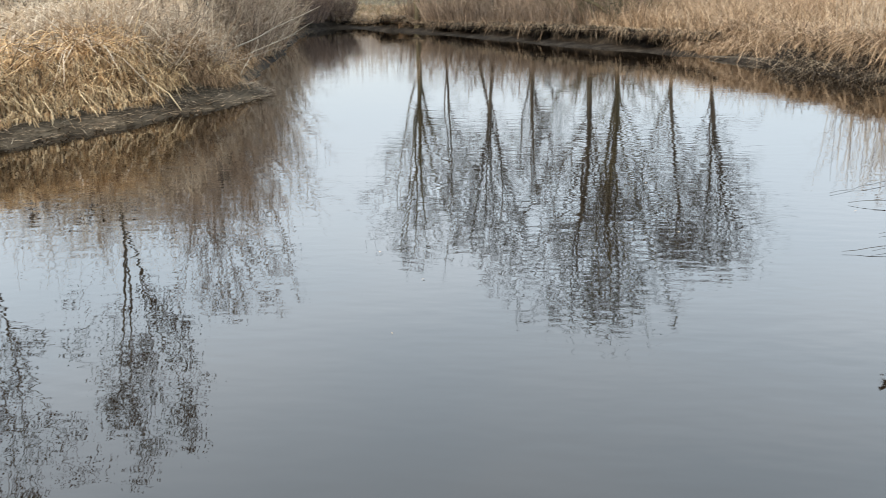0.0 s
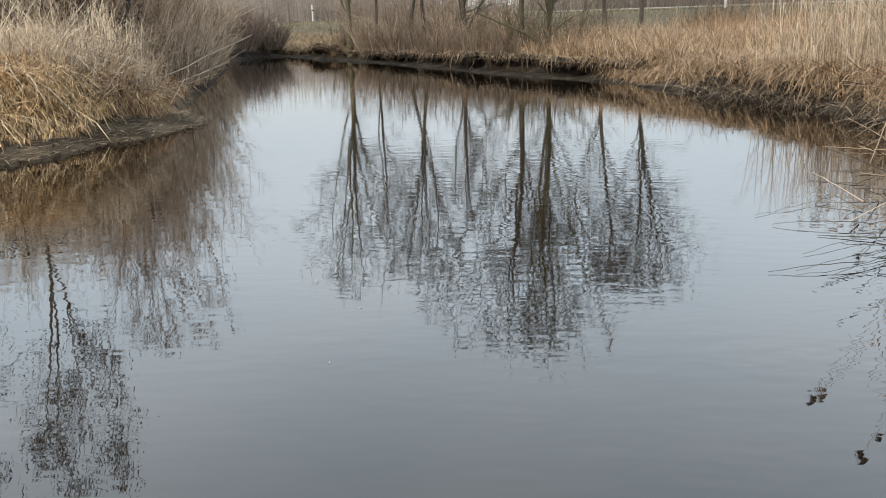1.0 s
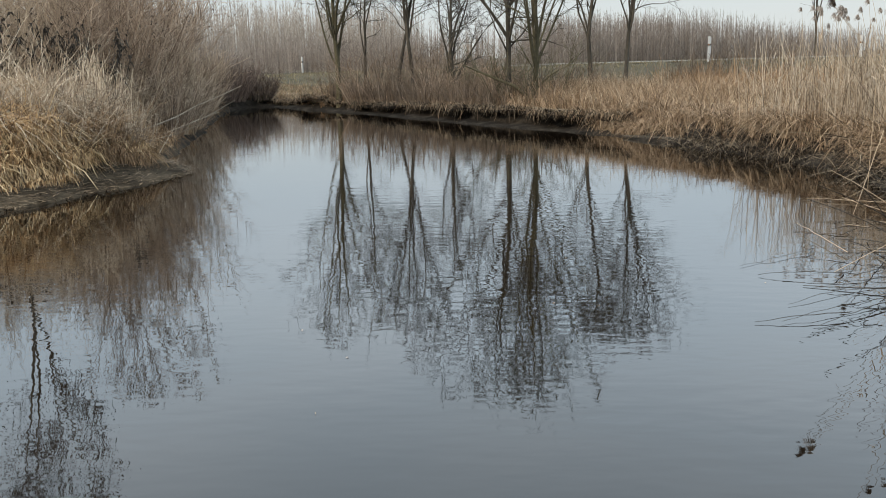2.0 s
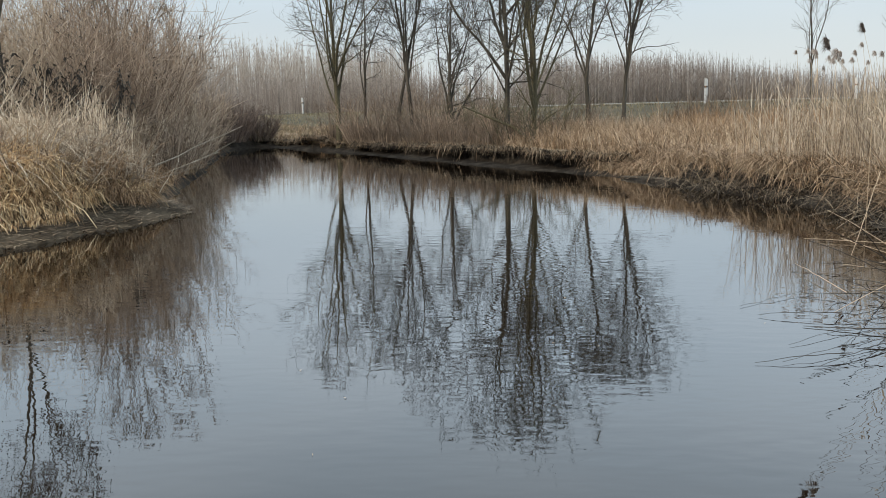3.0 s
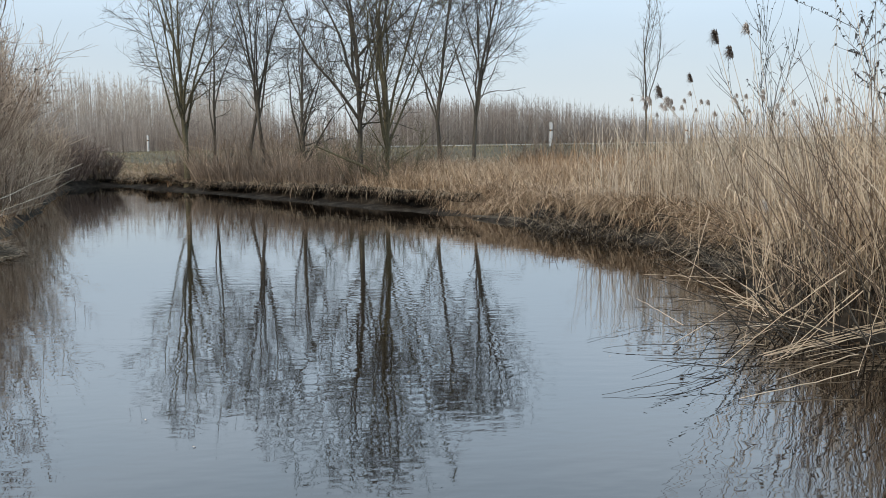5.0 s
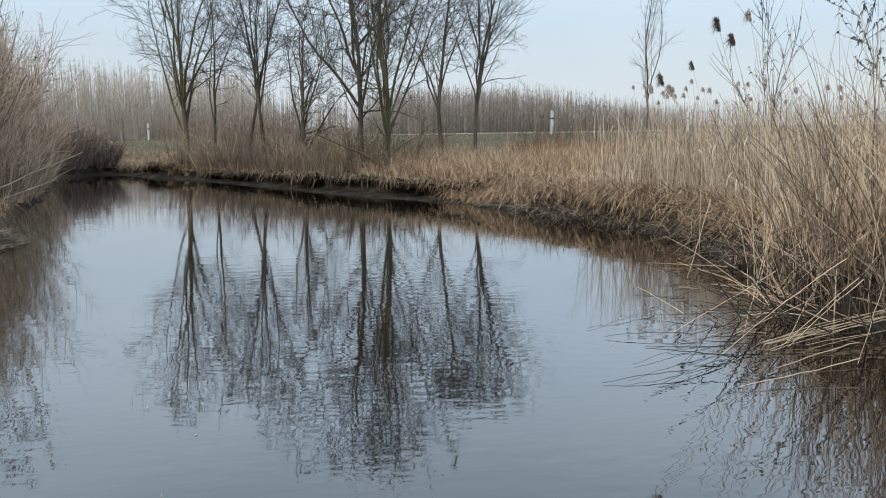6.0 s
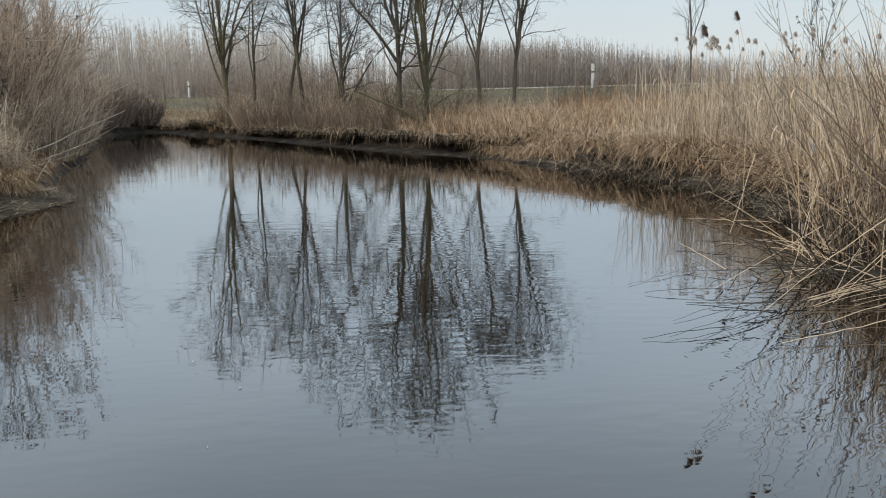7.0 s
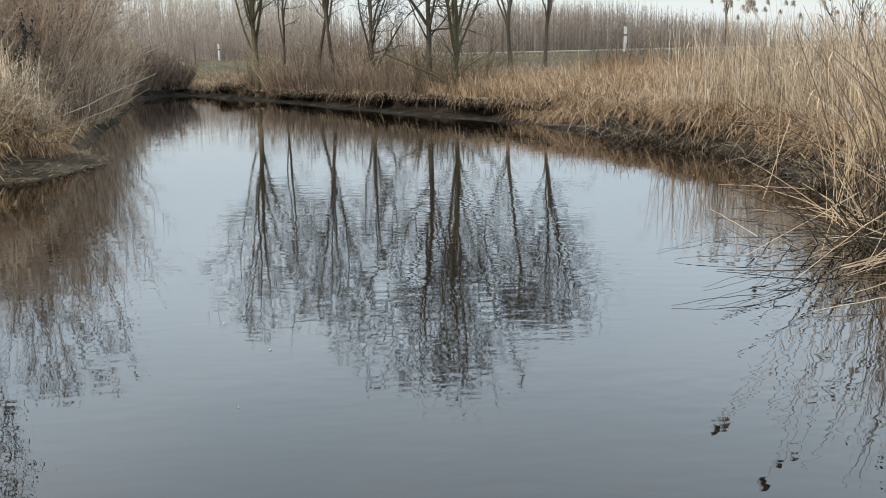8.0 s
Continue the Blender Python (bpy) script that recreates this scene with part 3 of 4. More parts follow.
for k, (x, y, h, w) in enumerate(((-3.4, 31.0, 1.6, 1.8), (-2.5, 30.0, 1.5, 1.6), (-1.5, 29.2, 1.7, 1.8), (-0.6, 28.2, 1.3, 1.6), (-1.0, 31.5, 1.8, 2.0),
                                  (2.3, 24.4, 1.1, 1.5), (1.2, 25.6, 1.2, 1.5), (-4.6, 32.6, 1.7, 2.0), (-3.0, 33.0, 2.0, 2.2), (-1.8, 33.4, 2.1, 2.4), (0.2, 32.6, 1.9, 2.4), (1.6, 31.8, 1.6, 2.2), (-0.2, 34.6, 2.0, 2.6), (1.0, 27.4, 1.3, 1.7), (4.6, 32.4, 1.1, 1.8), (0.6, 30.5, 1.2, 2.2), (9.0, 27.0, 1.5, 2.0), (7.6, 28.0, 1.3, 2.0))):
    shrub(x, y, 1.05 * h, w, 80 + k, "low leafless brush among dry grass", TWIG_BROWN if k % 3 else TWIG_RED, 44, 7, "brush", 0, BRUSH)
for k, (x, y, h, w) in enumerate(((1.55, 24.7, 1.9, 2.2), (2.3, 24.3, 2.1, 2.4), (0.2, 28.8, 1.7, 2.0))):
    shrub(x, y, h, w, 170 + k, "mossy suckers and low twigs round a tree's foot", BARK_GREEN, 22, 9, "suckers", 0, "suckers at the trees' feet", fan=1.3)
shrub(9.7, 17.4, 4.0, 1.2, 95, "tall thin bare shrub with dark seed clusters", TWIG, 5, 18, "tall_shrub", 200, thick=1.2, fan=0.55)
shrub(9.1, 11.7, 4.5, 2.2, 96, "overhanging bare shrub with dark withered leaves", TWIG, 8, 22, "tall_shrub", 3400, thick=1.0, fan=1.0)


# ---------------------------------------------------------------- far woods
def wood(name, label, x0, y0, x1, y1, depth, height, count, seed, mat, each=20, outline=((0, 1.08), (1, 0.83))):
    """A plantation of thin upright trees, too many to count."""
    rng = np.random.default_rng(seed)
    t, d = rng.uniform(0, 1, count), rng.uniform(0, depth, count)
    side = np.array([-(y1 - y0), x1 - x0]) / math.hypot(x1 - x0, y1 - y0)
    side = side if side[1] > 0 else -side
    x, y = x0 + (x1 - x0) * t + side[0] * d, y0 + (y1 - y0) * t + side[1] * d
    z, h = land(x, y) - 0.1, height * rng.uniform(0.75, 1.05, count) * np.interp(t, *np.array(outline).T)
    base = np.stack([x, y, z], -1)
    k = np.linspace(0, 1, 3)
    drift = rng.normal(0, 0.012, (count, 2))
    path = base[:, None] + np.stack([drift[:, :1] * h[:, None] * k, drift[:, 1:] * h[:, None] * k, h[:, None] * k], -1)
    stems = tubes(path, (h * rng.uniform(0.003, 0.0062, count))[:, None] * (1.05 - k), 3)
    m = count * each
    own = np.repeat(np.arange(count), each)
    u = rng.uniform(0.05, 0.95, m)
    start = base[own] + np.stack([drift[own, 0] * h[own] * u, drift[own, 1] * h[own] * u, h[own] * u], -1)
    a = rng.uniform(0, 2 * np.pi, m)
    length = h[own] * rng.uniform(0.08, 0.22, m) * (1.15 - u)
    way = np.stack([np.cos(a) * 0.7, np.sin(a) * 0.7, rng.uniform(0.4, 1.2, m)], -1)
    tw = start[:, None] + way[:, None] * (length[:, None] * np.array([0, 1.0]))[..., None]
    twig = spikes(tw, (h[own] * 0.0034)[:, None] * np.array([1.0, 0.0]))
    return tagged(new(name, mesh_of(name, *joined(stems, twig), mat)), label, "far woods", kind="stuff")


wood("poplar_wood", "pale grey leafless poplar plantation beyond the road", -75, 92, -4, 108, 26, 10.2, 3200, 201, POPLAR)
wood("roadside_thicket", "grey-brown leafless thicket along the far side of the road", -42, 93, 4.5, 56, 6, 4.2, 800, 205, WOOD_BROWN, 34)
wood("roadside_thicket", "grey-brown leafless brush on the near verge of the road", -54, 99, -11.3, 55.9, 2.0, 2.6, 600, 206, WOOD_BROWN, 24)
wood("roadside_thicket", "brown leafless brush close behind a marker post", -13.6, 61.8, -0.9, 48.9, 0.6, 2.5, 560, 207, WOOD_BROWN, 26)
wood("brown_wood", "brown leafless young wood beyond the road", 14, 128, 70, 140, 26, 8.2, 3800, 202, WOOD_BROWN, outline=((0, 0.95), (0.42, 0.95), (0.7, 0.66), (1, 0.5)))
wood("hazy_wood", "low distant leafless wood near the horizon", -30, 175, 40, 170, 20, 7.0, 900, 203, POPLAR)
wood("edge_wood", "low distant wood beyond the fields", 66, 140, 150, 100, 20, 5.0, 900, 204, WOOD_BROWN)


# ---------------------------------------------------------------- grass and reeds
def scatter(rng, n, x0, x1, y0, y1, s0, s1, fall=0.0):
    """Places between x0..x1 and y0..y1 that lie s0 to s1 metres from the water's edge."""
    got, have = [], 0
    while have < n:
        x, y = rng.uniform(x0, x1, 4 * n), rng.uniform(y0, y1, 4 * n)
        s = shore_distance(x, y)
        keep = (s > s0) & (s < s1)
        if fall:
            keep &= rng.uniform(0, 1, 4 * n) < np.exp(-np.maximum(s - s0, 0) / fall)
        keep &= (wave(x, y, 0.5, 3.0) + rng.uniform(-0.9, 0.9, 4 * n)) > -0.6
        out = road_frame(x, y)[1]
        keep &= (out < -1.0) | (out > 7.9)
        p = np.stack([x, y, land(x, y) - 0.02], -1)[keep]
        got.append(p)
        have += len(p)
    return np.concatenate(got)[:n]


def grass(name, label, seed, n, box, s0, s1, tall, wide, lean, droop, mat, heading=None, spread=np.pi, fall=0.0, clump=0, snapped=0.35, coarse=False):
    rng = np.random.default_rng(seed)
    if clump:
        heart = scatter(rng, n // clump, *box, s0, s1, fall)
        base = np.repeat(heart, clump, 0)
        base[:, :2] += rng.normal(0, 0.055, (len(base), 2))
    else:
        base = scatter(rng, n, *box, s0, s1, fall)
    n = len(base)
    data = blades(rng, base, rng.uniform(*tall, n), rng.uniform(*wide, n), rng.uniform(*lean, n), rng.uniform(*droop, n), heading, spread, 4, snapped, coarse)
    return tagged(new(name, mesh_of(name, *data, mat)), label, "grass", kind="stuff")


# left bank
grass("sedge", "golden arching dead sedge on the muddy bank", 301, 11000, (-9.0, -4.9, 8.6, 12.2), 0.85, 2.4, (0.30, 0.62), (0.010, 0.024), (0.05, 0.7), (0.3, 1.3), STRAW, fall=2.0, clump=16, snapped=0.8)
grass("sedge", "thick golden tussock of drooping dead sedge", 314, 8000, (-7.4, -4.9, 9.4, 12.5), 0.85, 1.6, (0.35, 0.66), (0.010, 0.026), (0.05, 0.55), (0.3, 1.2), STRAW, clump=36, snapped=0.8)
grass("sedge", "curtain of golden sedge hanging down over the mud", 318, 4200, (-7.4, -4.9, 8.6, 12.2), 0.5, 1.15, (0.18, 0.42), (0.010, 0.022), (0.12, 0.6), (1.6, 3.0), STRAW, -0.7, 1.9, clump=12, snapped=0.6)
grass("sedge", "golden sedge spilling along the bank towards its tip", 324, 5200, (-6.4, -5.2, 11.7, 13.1), 0.85, 1.7, (0.40, 0.72), (0.010, 0.024), (0.05, 0.6), (0.3, 1.2), STRAW, clump=26, snapped=0.8)
grass("sedge", "golden tuft hanging over the tip of the bank", 325, 1100, (-5.6, -4.8, 13.9, 14.9), 0.75, 1.3, (0.40, 0.70), (0.009, 0.020), (0.1, 0.6), (0.6, 1.6), STRAW, clump=28, snapped=0.8)
grass("sedge", "russet dead sedge at the tip of the bank", 302, 3800, (-6.6, -4.5, 13.4, 15.8), 0.9, 1.6, (0.35, 0.75), (0.008, 0.018), (0.2, 0.9), (0.5, 1.9), RUSSET, clump=30)
grass("dry_grass", "weathered grey matted grass behind the sedge", 303, 15000, (-14, -5, 9, 17.5), 2.3, 8.0, (0.30, 0.80), (0.008, 0.018), (0.3, 1.4), (0.3, 1.2), GREY_GRASS, clump=10, coarse=True)
grass("sedge", "small russet tuft at the very tip of the bank", 317, 1500, (-5.6, -4.6, 13.6, 15.2), 0.7, 0.95, (0.30, 0.55), (0.008, 0.016), (0.3, 1.0), (0.8, 2.0), RUSSET, clump=36)
grass("lodged_grass", "pale grey grass lodged flat into a matted mound", 316, 23000, (-10.5, -5.5, 11.6, 17.8), 1.7, 4.8, (0.35, 0.8), (0.011, 0.024), (0.6, 2.2), (0.3, 1.4), GREY_GRASS, clump=12)
grass("dead_herbs", "brittle grey-brown dead herb stalks", 312, 900, (-7.5, -4.8, 12.3, 15.4), 1.1, 2.4, (0.6, 1.4), (0.005, 0.010), (0.1, 0.8), (0.0, 0.5), TWIG_GREY)
grass("hanging_sedge", "brown dead sedge hanging over the shaded shore", 313, 4600, (-11, -5, 15.6, 32.5), 0.25, 1.3, (0.35, 0.8), (0.009, 0.02), (0.4, 1.3), (0.4, 1.5), RUSSET, clump=16)
grass("litter", "fallen stalks strewn on the wet mud", 304, 2600, (-8, -4.2, 8, 15.5), -0.03, 1.05, (0.02, 0.07), (0.008, 0.020), (3.0, 8.0), (0.0, 0.8), STRAW_TAN)
grass("litter", "dark sodden stalks and roots on the mud", 319, 1800, (-8, -4.2, 8, 15.5), -0.03, 1.1, (0.02, 0.09), (0.008, 0.026), (2.0, 7.0), (0.0, 0.8), STRAW_DARK)
# far bank
grass("bank_grass", "short dry grass behind the cut bank", 306, 24000, (-5.2, 9, 18.5, 40), 1.0, 9.0, (0.2, 0.55), (0.007, 0.017), (0.2, 0.9), (0.0, 0.9), STRAW_TAN, clump=14, coarse=True)
grass("bank_grass", "taller dry grass among the trees on the bank", 320, 11000, (-1.5, 7, 20.5, 28), 1.3, 6.0, (0.3, 0.8), (0.006, 0.014), (0.2, 0.9), (0.0, 0.9), STRAW_TAN, clump=14, coarse=True)
grass("bank_grass", "rank dry grass standing behind the bank's edge", 326, 8000, (2.2, 8.5, 18.8, 27), 1.0, 5.0, (0.5, 0.95), (0.006, 0.015), (0.15, 0.8), (0.0, 0.8), STRAW_TAN, clump=14, coarse=True)
grass("dock", "patch of russet dead dock on the meadow", 321, 2600, (6.3, 10.5, 23.5, 29), 3.0, 9.0, (0.35, 0.85), (0.008, 0.02), (0.05, 0.4), (0.0, 0.5), RUSSET, clump=10, coarse=True)
grass("brush_mat", "dense low brown twigs and dead stems under the trees", 322, 17000, (-4.8, 1.6, 24.0, 34), 0.7, 6.0, (0.35, 0.95), (0.007, 0.015), (0.1, 0.6), (0.0, 0.4), TWIG_BROWN, clump=16, coarse=True)
grass("bank_grass", "thin tan grass in the lawn by the far corner", 323, 7000, (-9, -4.5, 31, 44), 0.6, 8.0, (0.10, 0.32), (0.008, 0.018), (0.2, 0.9), (0.0, 0.8), STRAW_TAN, clump=10, coarse=True)
grass("green_grass", "short greenish winter grass by the far corner", 307, 5000, (-9, -4.5, 31, 44), 0.6, 8.0, (0.08, 0.24), (0.010, 0.022), (0.2, 0.9), (0.0, 0.8), MOSS_GRASS, clump=12, coarse=True)
# right bank
grass("tussock_grass", "golden tussock grass hanging down to the water", 308, 16000, (2.2, 8, 10.5, 20.2), 0.32, 1.4, (0.3, 0.7), (0.008, 0.02), (0.4, 1.2), (0.4, 1.4), STRAW_TAN, clump=22)
grass("meadow_grass", "pale dry meadow grass behind the shore", 309, 24000, (3, 16, 10, 30), 1.0, 9.0, (0.3, 0.75), (0.006, 0.016), (0.1, 0.9), (0.0, 0.9), STRAW_PALE, clump=12, coarse=True)
# the dark straw also paints the shade under the hanging tussocks
grass("litter", "rotting stalks tangled along the waterline, coloured darker for shade", 310, 2600, (3.0, 7, 9.6, 17), -0.05, 0.5, (0.08, 0.40), (0.008, 0.018), (1.0, 4.0), (0.2, 1.4), STRAW_DARK)
grass("meadow_grass", "rough dry grass on the road's verge", 311, 18000, (-14, 26, 24, 54), 5.0, 24.0, (0.06, 0.18), (0.016, 0.034), (0.1, 0.6), (0.0, 0.5), MOSS_GRASS, coarse=True)


def reed_bed(name, label, seed, n, box, s0, s1, tall, mat):
    """Upright reed stalks, with narrow leaves off them."""
    rng = np.random.default_rng(seed)
    base = scatter(rng, n, *box, s0, s1)
    h = rng.uniform(*tall, n)
    a, lean = rng.uniform(0, 2 * np.pi, n), np.abs(rng.normal(0.0, 0.17, n))
    way = np.stack([np.cos(a) * lean, np.sin(a) * lean, np.ones(n)], -1)
    k = np.linspace(0, 1, 4)
    sag = np.stack([np.cos(a) * lean, np.sin(a) * lean, -0.25 * lean], -1)
    path = base[:, None] + (h[:, None] * k)[..., None] * way[:, None] + (h[:, None] * k**3)[..., None] * sag[:, None] * 0.8
    stalks = tubes(path, np.array([0.0046, 0.0043, 0.0035, 0.002]) * rng.uniform(0.8, 1.25, n)[:, None], 3)
    m = n * 2
    own = np.repeat(np.arange(n), 2)
    u = rng.uniform(0.15, 0.85, m)
    start = base[own] + (h[own] * u)[:, None] * way[own] + (h[own] * u**3)[:, None] * sag[own] * 0.8
    leaf = blades(rng, start, rng.uniform(0.15, 0.45, m), rng.uniform(0.004, 0.011, m), rng.uniform(0.5, 2.2, m), rng.uniform(0.1, 1.8, m), segments=3)
    return tagged(new(name, mesh_of(name, *joined(stalks, leaf), mat)), label, "reeds", kind="stuff")


reed_bed("reed_bed", "dense pale dry reeds along the shore", 401, 1500, (4.3, 11, 11.0, 16), 0.5, 3.4, (0.8, 1.8), REED_GREY)
reed_bed("reed_bed", "sparse pale reeds at the bend of the shore", 408, 240, (4.3, 10, 8.6, 11.2), 0.4, 3.0, (0.7, 1.7), REED_GREY)
reed_bed("reed_bed", "tall dry reeds standing at the water's edge", 402, 210, (4.1, 8.0, 6.2, 10.0), 0.15, 1.4, (0.9, 2.0), REED)
reed_bed("reed_bed", "short broken dry reeds behind the shore", 405, 1300, (4.3, 9, 6.0, 10.5), 0.4, 3.4, (0.25, 0.85), REED)
reed_bed("reed_bed", "very tall thin grey reeds above the rest", 406, 60, (5.0, 9.0, 8.0, 12.0), 0.6, 4.0, (2.2, 3.3), REED_GREY)
reed_bed("reed_bed", "golden dry reeds further back from the water", 407, 200, (6.4, 11.0, 7.0, 10.5), 1.5, 5.5, (1.0, 1.9), REED)
reed_bed("reed_bed", "thick brown reeds crowding the near shore", 409, 520, (4.95, 6.6, 5.0, 7.2), 0.0, 1.1, (1.1, 2.3), REED)
# shade at the reeds' foot is put into their dark colour
reed_bed("reed_bed", "reeds rooted at the waterline, browned to stand for shade", 404, 260, (4.1, 6.5, 6.2, 9.0), 0.0, 0.6, (0.2, 0.6), STRAW_DARK)
reed_bed("reed_bed", "thin pale reeds among the shrubs", 403, 800, (-14, -6.5, 19, 30), 1.0, 5.0, (1.2, 2.2), REED)
reed_bed("reed_bed", "pale thin dead stems tufted at the tip of the bank", 410, 200, (-6.8, -5.0, 14.4, 17.8), 0.8, 1.9, (0.6, 1.6), GREY_GRASS)


def leaning_stalks(name, label, seed, n, box, s0, s1, length, heading, spread, slope, radius, mat, lift=0.0, sag=0.25):
    """Stalks that lie or lean over: slope is how steeply they rise, as a share of their length."""
    rng = np.random.default_rng(seed)
    base = scatter(rng, n, *box, s0, s1)
    base[:, 2] = np.maximum(base[:, 2], 0.0) + lift
    a, q, l = heading + rng.uniform(-spread, spread, n), rng.uniform(*slope, n), rng.uniform(*length, n)
    flat = np.sqrt(np.maximum(0.05, 1 - q * q))
    k = np.linspace(0, 1, 6)
    rise = q[:, None] * k - sag * rng.uniform(0.3, 1.2, n)[:, None] * k**2.5
    path = base[:, None] + l[:, None, None] * np.stack([np.cos(a)[:, None] * flat[:, None] * k, np.sin(a)[:, None] * flat[:, None] * k, rise], -1)
    path += rng.normal(0, 0.004, path.shape) * l[:, None, None]
    path[..., 2] = np.maximum(path[..., 2], 0.006)
    r = radius * rng.uniform(0.7, 1.4, n)[:, None] * np.linspace(1, 0.4, 6)
    return tagged(new(name, mesh_of(name, *tubes(path, r, 4), mat)), label, "reeds", kind="stuff")


leaning_stalks("lodged_reeds", "lodged dry reeds leaning over the water", 410, 80, (4.0, 8.5, 6.8, 13.5), 0.4, 1.8, (0.5, 1.3), math.pi, 1.9, (0.05, 0.85), 0.0048, REED, sag=0.12)
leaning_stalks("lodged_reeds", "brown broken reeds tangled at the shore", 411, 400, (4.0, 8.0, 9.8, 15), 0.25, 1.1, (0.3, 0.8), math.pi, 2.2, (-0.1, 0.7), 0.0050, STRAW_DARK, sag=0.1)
leaning_stalks("leaning_reeds", "thin tall brown reeds arching out over the pond", 412, 64, (4.05, 6.4, 6.2, 9.0), 0.3, 1.6, (1.2, 2.5), math.pi, 2.2, (0.93, 0.998), 0.0052, TWIG_BROWN, sag=0.12)
leaning_stalks("leaning_reeds", "thin brown reeds bending low over the pond", 421, 58, (4.1, 6.0, 6.2, 8.4), 0.0, 0.9, (1.0, 2.3), math.pi, 0.9, (0.80, 0.97), 0.0052, TWIG_BROWN, sag=0.12)
leaning_stalks("dark_reeds", "dark dead reeds leaning out from the shore", 417, 32, (3.3, 4.6, 5.7, 7.2), -0.9, 0.25, (0.5, 1.5), math.pi + 0.35, 0.8, (0.35, 0.92), 0.0055, TWIG, sag=0.20)
leaning_stalks("lodged_reeds", "golden broken reeds heaped over the near shore", 423, 100, (4.0, 5.8, 5.6, 8.0), -0.2, 0.9, (0.4, 1.2), math.pi, 2.4, (0.15, 0.9), 0.0048, REED, lift=0.03, sag=0.12)
leaning_stalks("dark_reeds", "dark dead reeds standing in the shallows", 422, 18, (3.8, 5.0, 5.4, 7.0), -0.6, 0.3, (0.6, 1.4), math.pi + 0.3, 1.4, (0.75, 0.99), 0.0060, TWIG, sag=0.10)
leaning_stalks("drowned_stalks", "dark dead stalks lying out on the water", 413, 50, (3.0, 4.6, 5.8, 9.0), -0.9, 0.2, (0.2, 0.7), math.pi + 0.45, 1.3, (-0.02, 0.14), 0.0032, STRAW_DARK, lift=0.01, sag=0.05)


leaning_stalks("lodged_reeds", "fine grey reed stems crossing one another", 418, 520, (4.6, 9.5, 10.5, 15.5), 0.6, 3.2, (0.5, 1.4), math.pi, math.pi, (0.45, 0.97), 0.0034, REED_GREY, sag=0.12)
leaning_stalks("lodged_reeds", "golden dry reeds leaning across one another", 420, 190, (4.1, 8.0, 6.8, 11.5), 0.1, 1.3, (0.3, 1.0), math.pi, math.pi, (0.35, 0.98), 0.004, REED, sag=0.1)
leaning_stalks("dock_stalks", "upright brown dead dock stalks in the meadow", 416, 260, (6.0, 12.0, 22.5, 31), 3.0, 12.0, (0.5, 1.1), 0.0, math.pi, (0.92, 0.995), 0.007, RUSSET, sag=0.02)
leaning_stalks("dead_stalks", "pale dead herb stalks leaning every way", 414, 200, (-11, -5, 12.5, 20), 1.6, 5.0, (0.9, 2.2), 0.0, math.pi, (0.55, 0.98), 0.0055, GREY_GRASS, sag=0.1)
leaning_stalks("broken_sedge", "bent and broken golden sedge stems", 419, 900, (-8.5, -4.9, 9.5, 12.9), 1.0, 2.0, (0.2, 0.5), 0.0, math.pi, (-0.5, 0.9), 0.005, STRAW, lift=0.35, sag=0.4)
leaning_stalks("dead_stalks", "tan dead stalks tangled over the bank", 415, 1000, (-7.0, -4.6, 12.5, 15.6), 1.1, 2.2, (0.4, 1.1), 0.0, math.pi, (0.0, 0.9), 0.0045, STRAW_TAN, sag=0.15)


def fallen_stalk(x0, y0, z0, x1, y1, z1, r, mat, label, seed):
    """One thick dead stalk with its knots, lying from one place to another."""
    rng = np.random.default_rng(seed)
    k = np.linspace(0, 1, 9)[:, None]
    a, b = np.array([0, 0, 0.0]), np.array([x1 - x0, y1 - y0, z1 - z0])
    path = a + (b - a) * k + rng.normal(0, 0.0028, (9, 3)) + np.array([0, 0, rng.uniform(-0.01, 0.03)]) * np.sin(k * np.pi)
    ob = new("fallen_stalk", mesh_of("fallen_stalk", *tubes([path], [np.linspace(r, r * 0.5, 9)], 6), mat, True))
    ob.location = (x0, y0, z0)
    return tagged(ob, label, "stalk", "fallen stalks over the water")


rng = np.random.default_rng(77)
for k in range(5):
    y0 = rng.uniform(5.9, 7.0)
    fallen_stalk(rng.uniform(4.5, 5.0), y0 + 0.5, rng.uniform(0.15, 0.4), rng.uniform(3.1, 3.8), y0 - rng.uniform(0.1, 0.7), 0.02, rng.uniform(0.003, 0.007), REED, "pale dead reed stalk fallen onto the water", 600 + k)
for k in range(3):
    y0 = rng.uniform(7.0, 9.8)
    fallen_stalk(rng.uniform(4.3, 5.0), y0 + 0.4, rng.uniform(0.3, 1.1), rng.uniform(3.2, 4.1), y0 - rng.uniform(0.0, 1.0), 0.02, rng.uniform(0.003, 0.006), REED, "long dead reed stalk leaning down into the water", 620 + k)
for x0, y0, x1, y1 in ((2.51, 5.5, 1.87, 5.4), (2.98, 5.88, 2.04, 5.4), (2.87, 5.74, 2.23, 5.31), (3.0, 6.49, 2.3, 6.63), (3.38, 6.73, 2.82, 6.51), (3.14, 6.1, 2.62, 6.13),
                       (3.06, 7.46, 2.26, 6.94), (2.93, 6.05, 2.61, 5.81), (4.27, 6.92, 3.58, 7.18), (3.01, 6.3, 2.22, 5.79), (3.73, 6.68, 3.2, 6.6), (3.31, 6.08, 2.67, 5.65)):
    fallen_stalk(x0, y0, 0.035, x1, y1, 0.012, 0.0022 + 0.0016 * (int(x1 * 100) % 3) / 2, TWIG, "dark waterlogged stalk floating on the pond", int(x1 * 100))
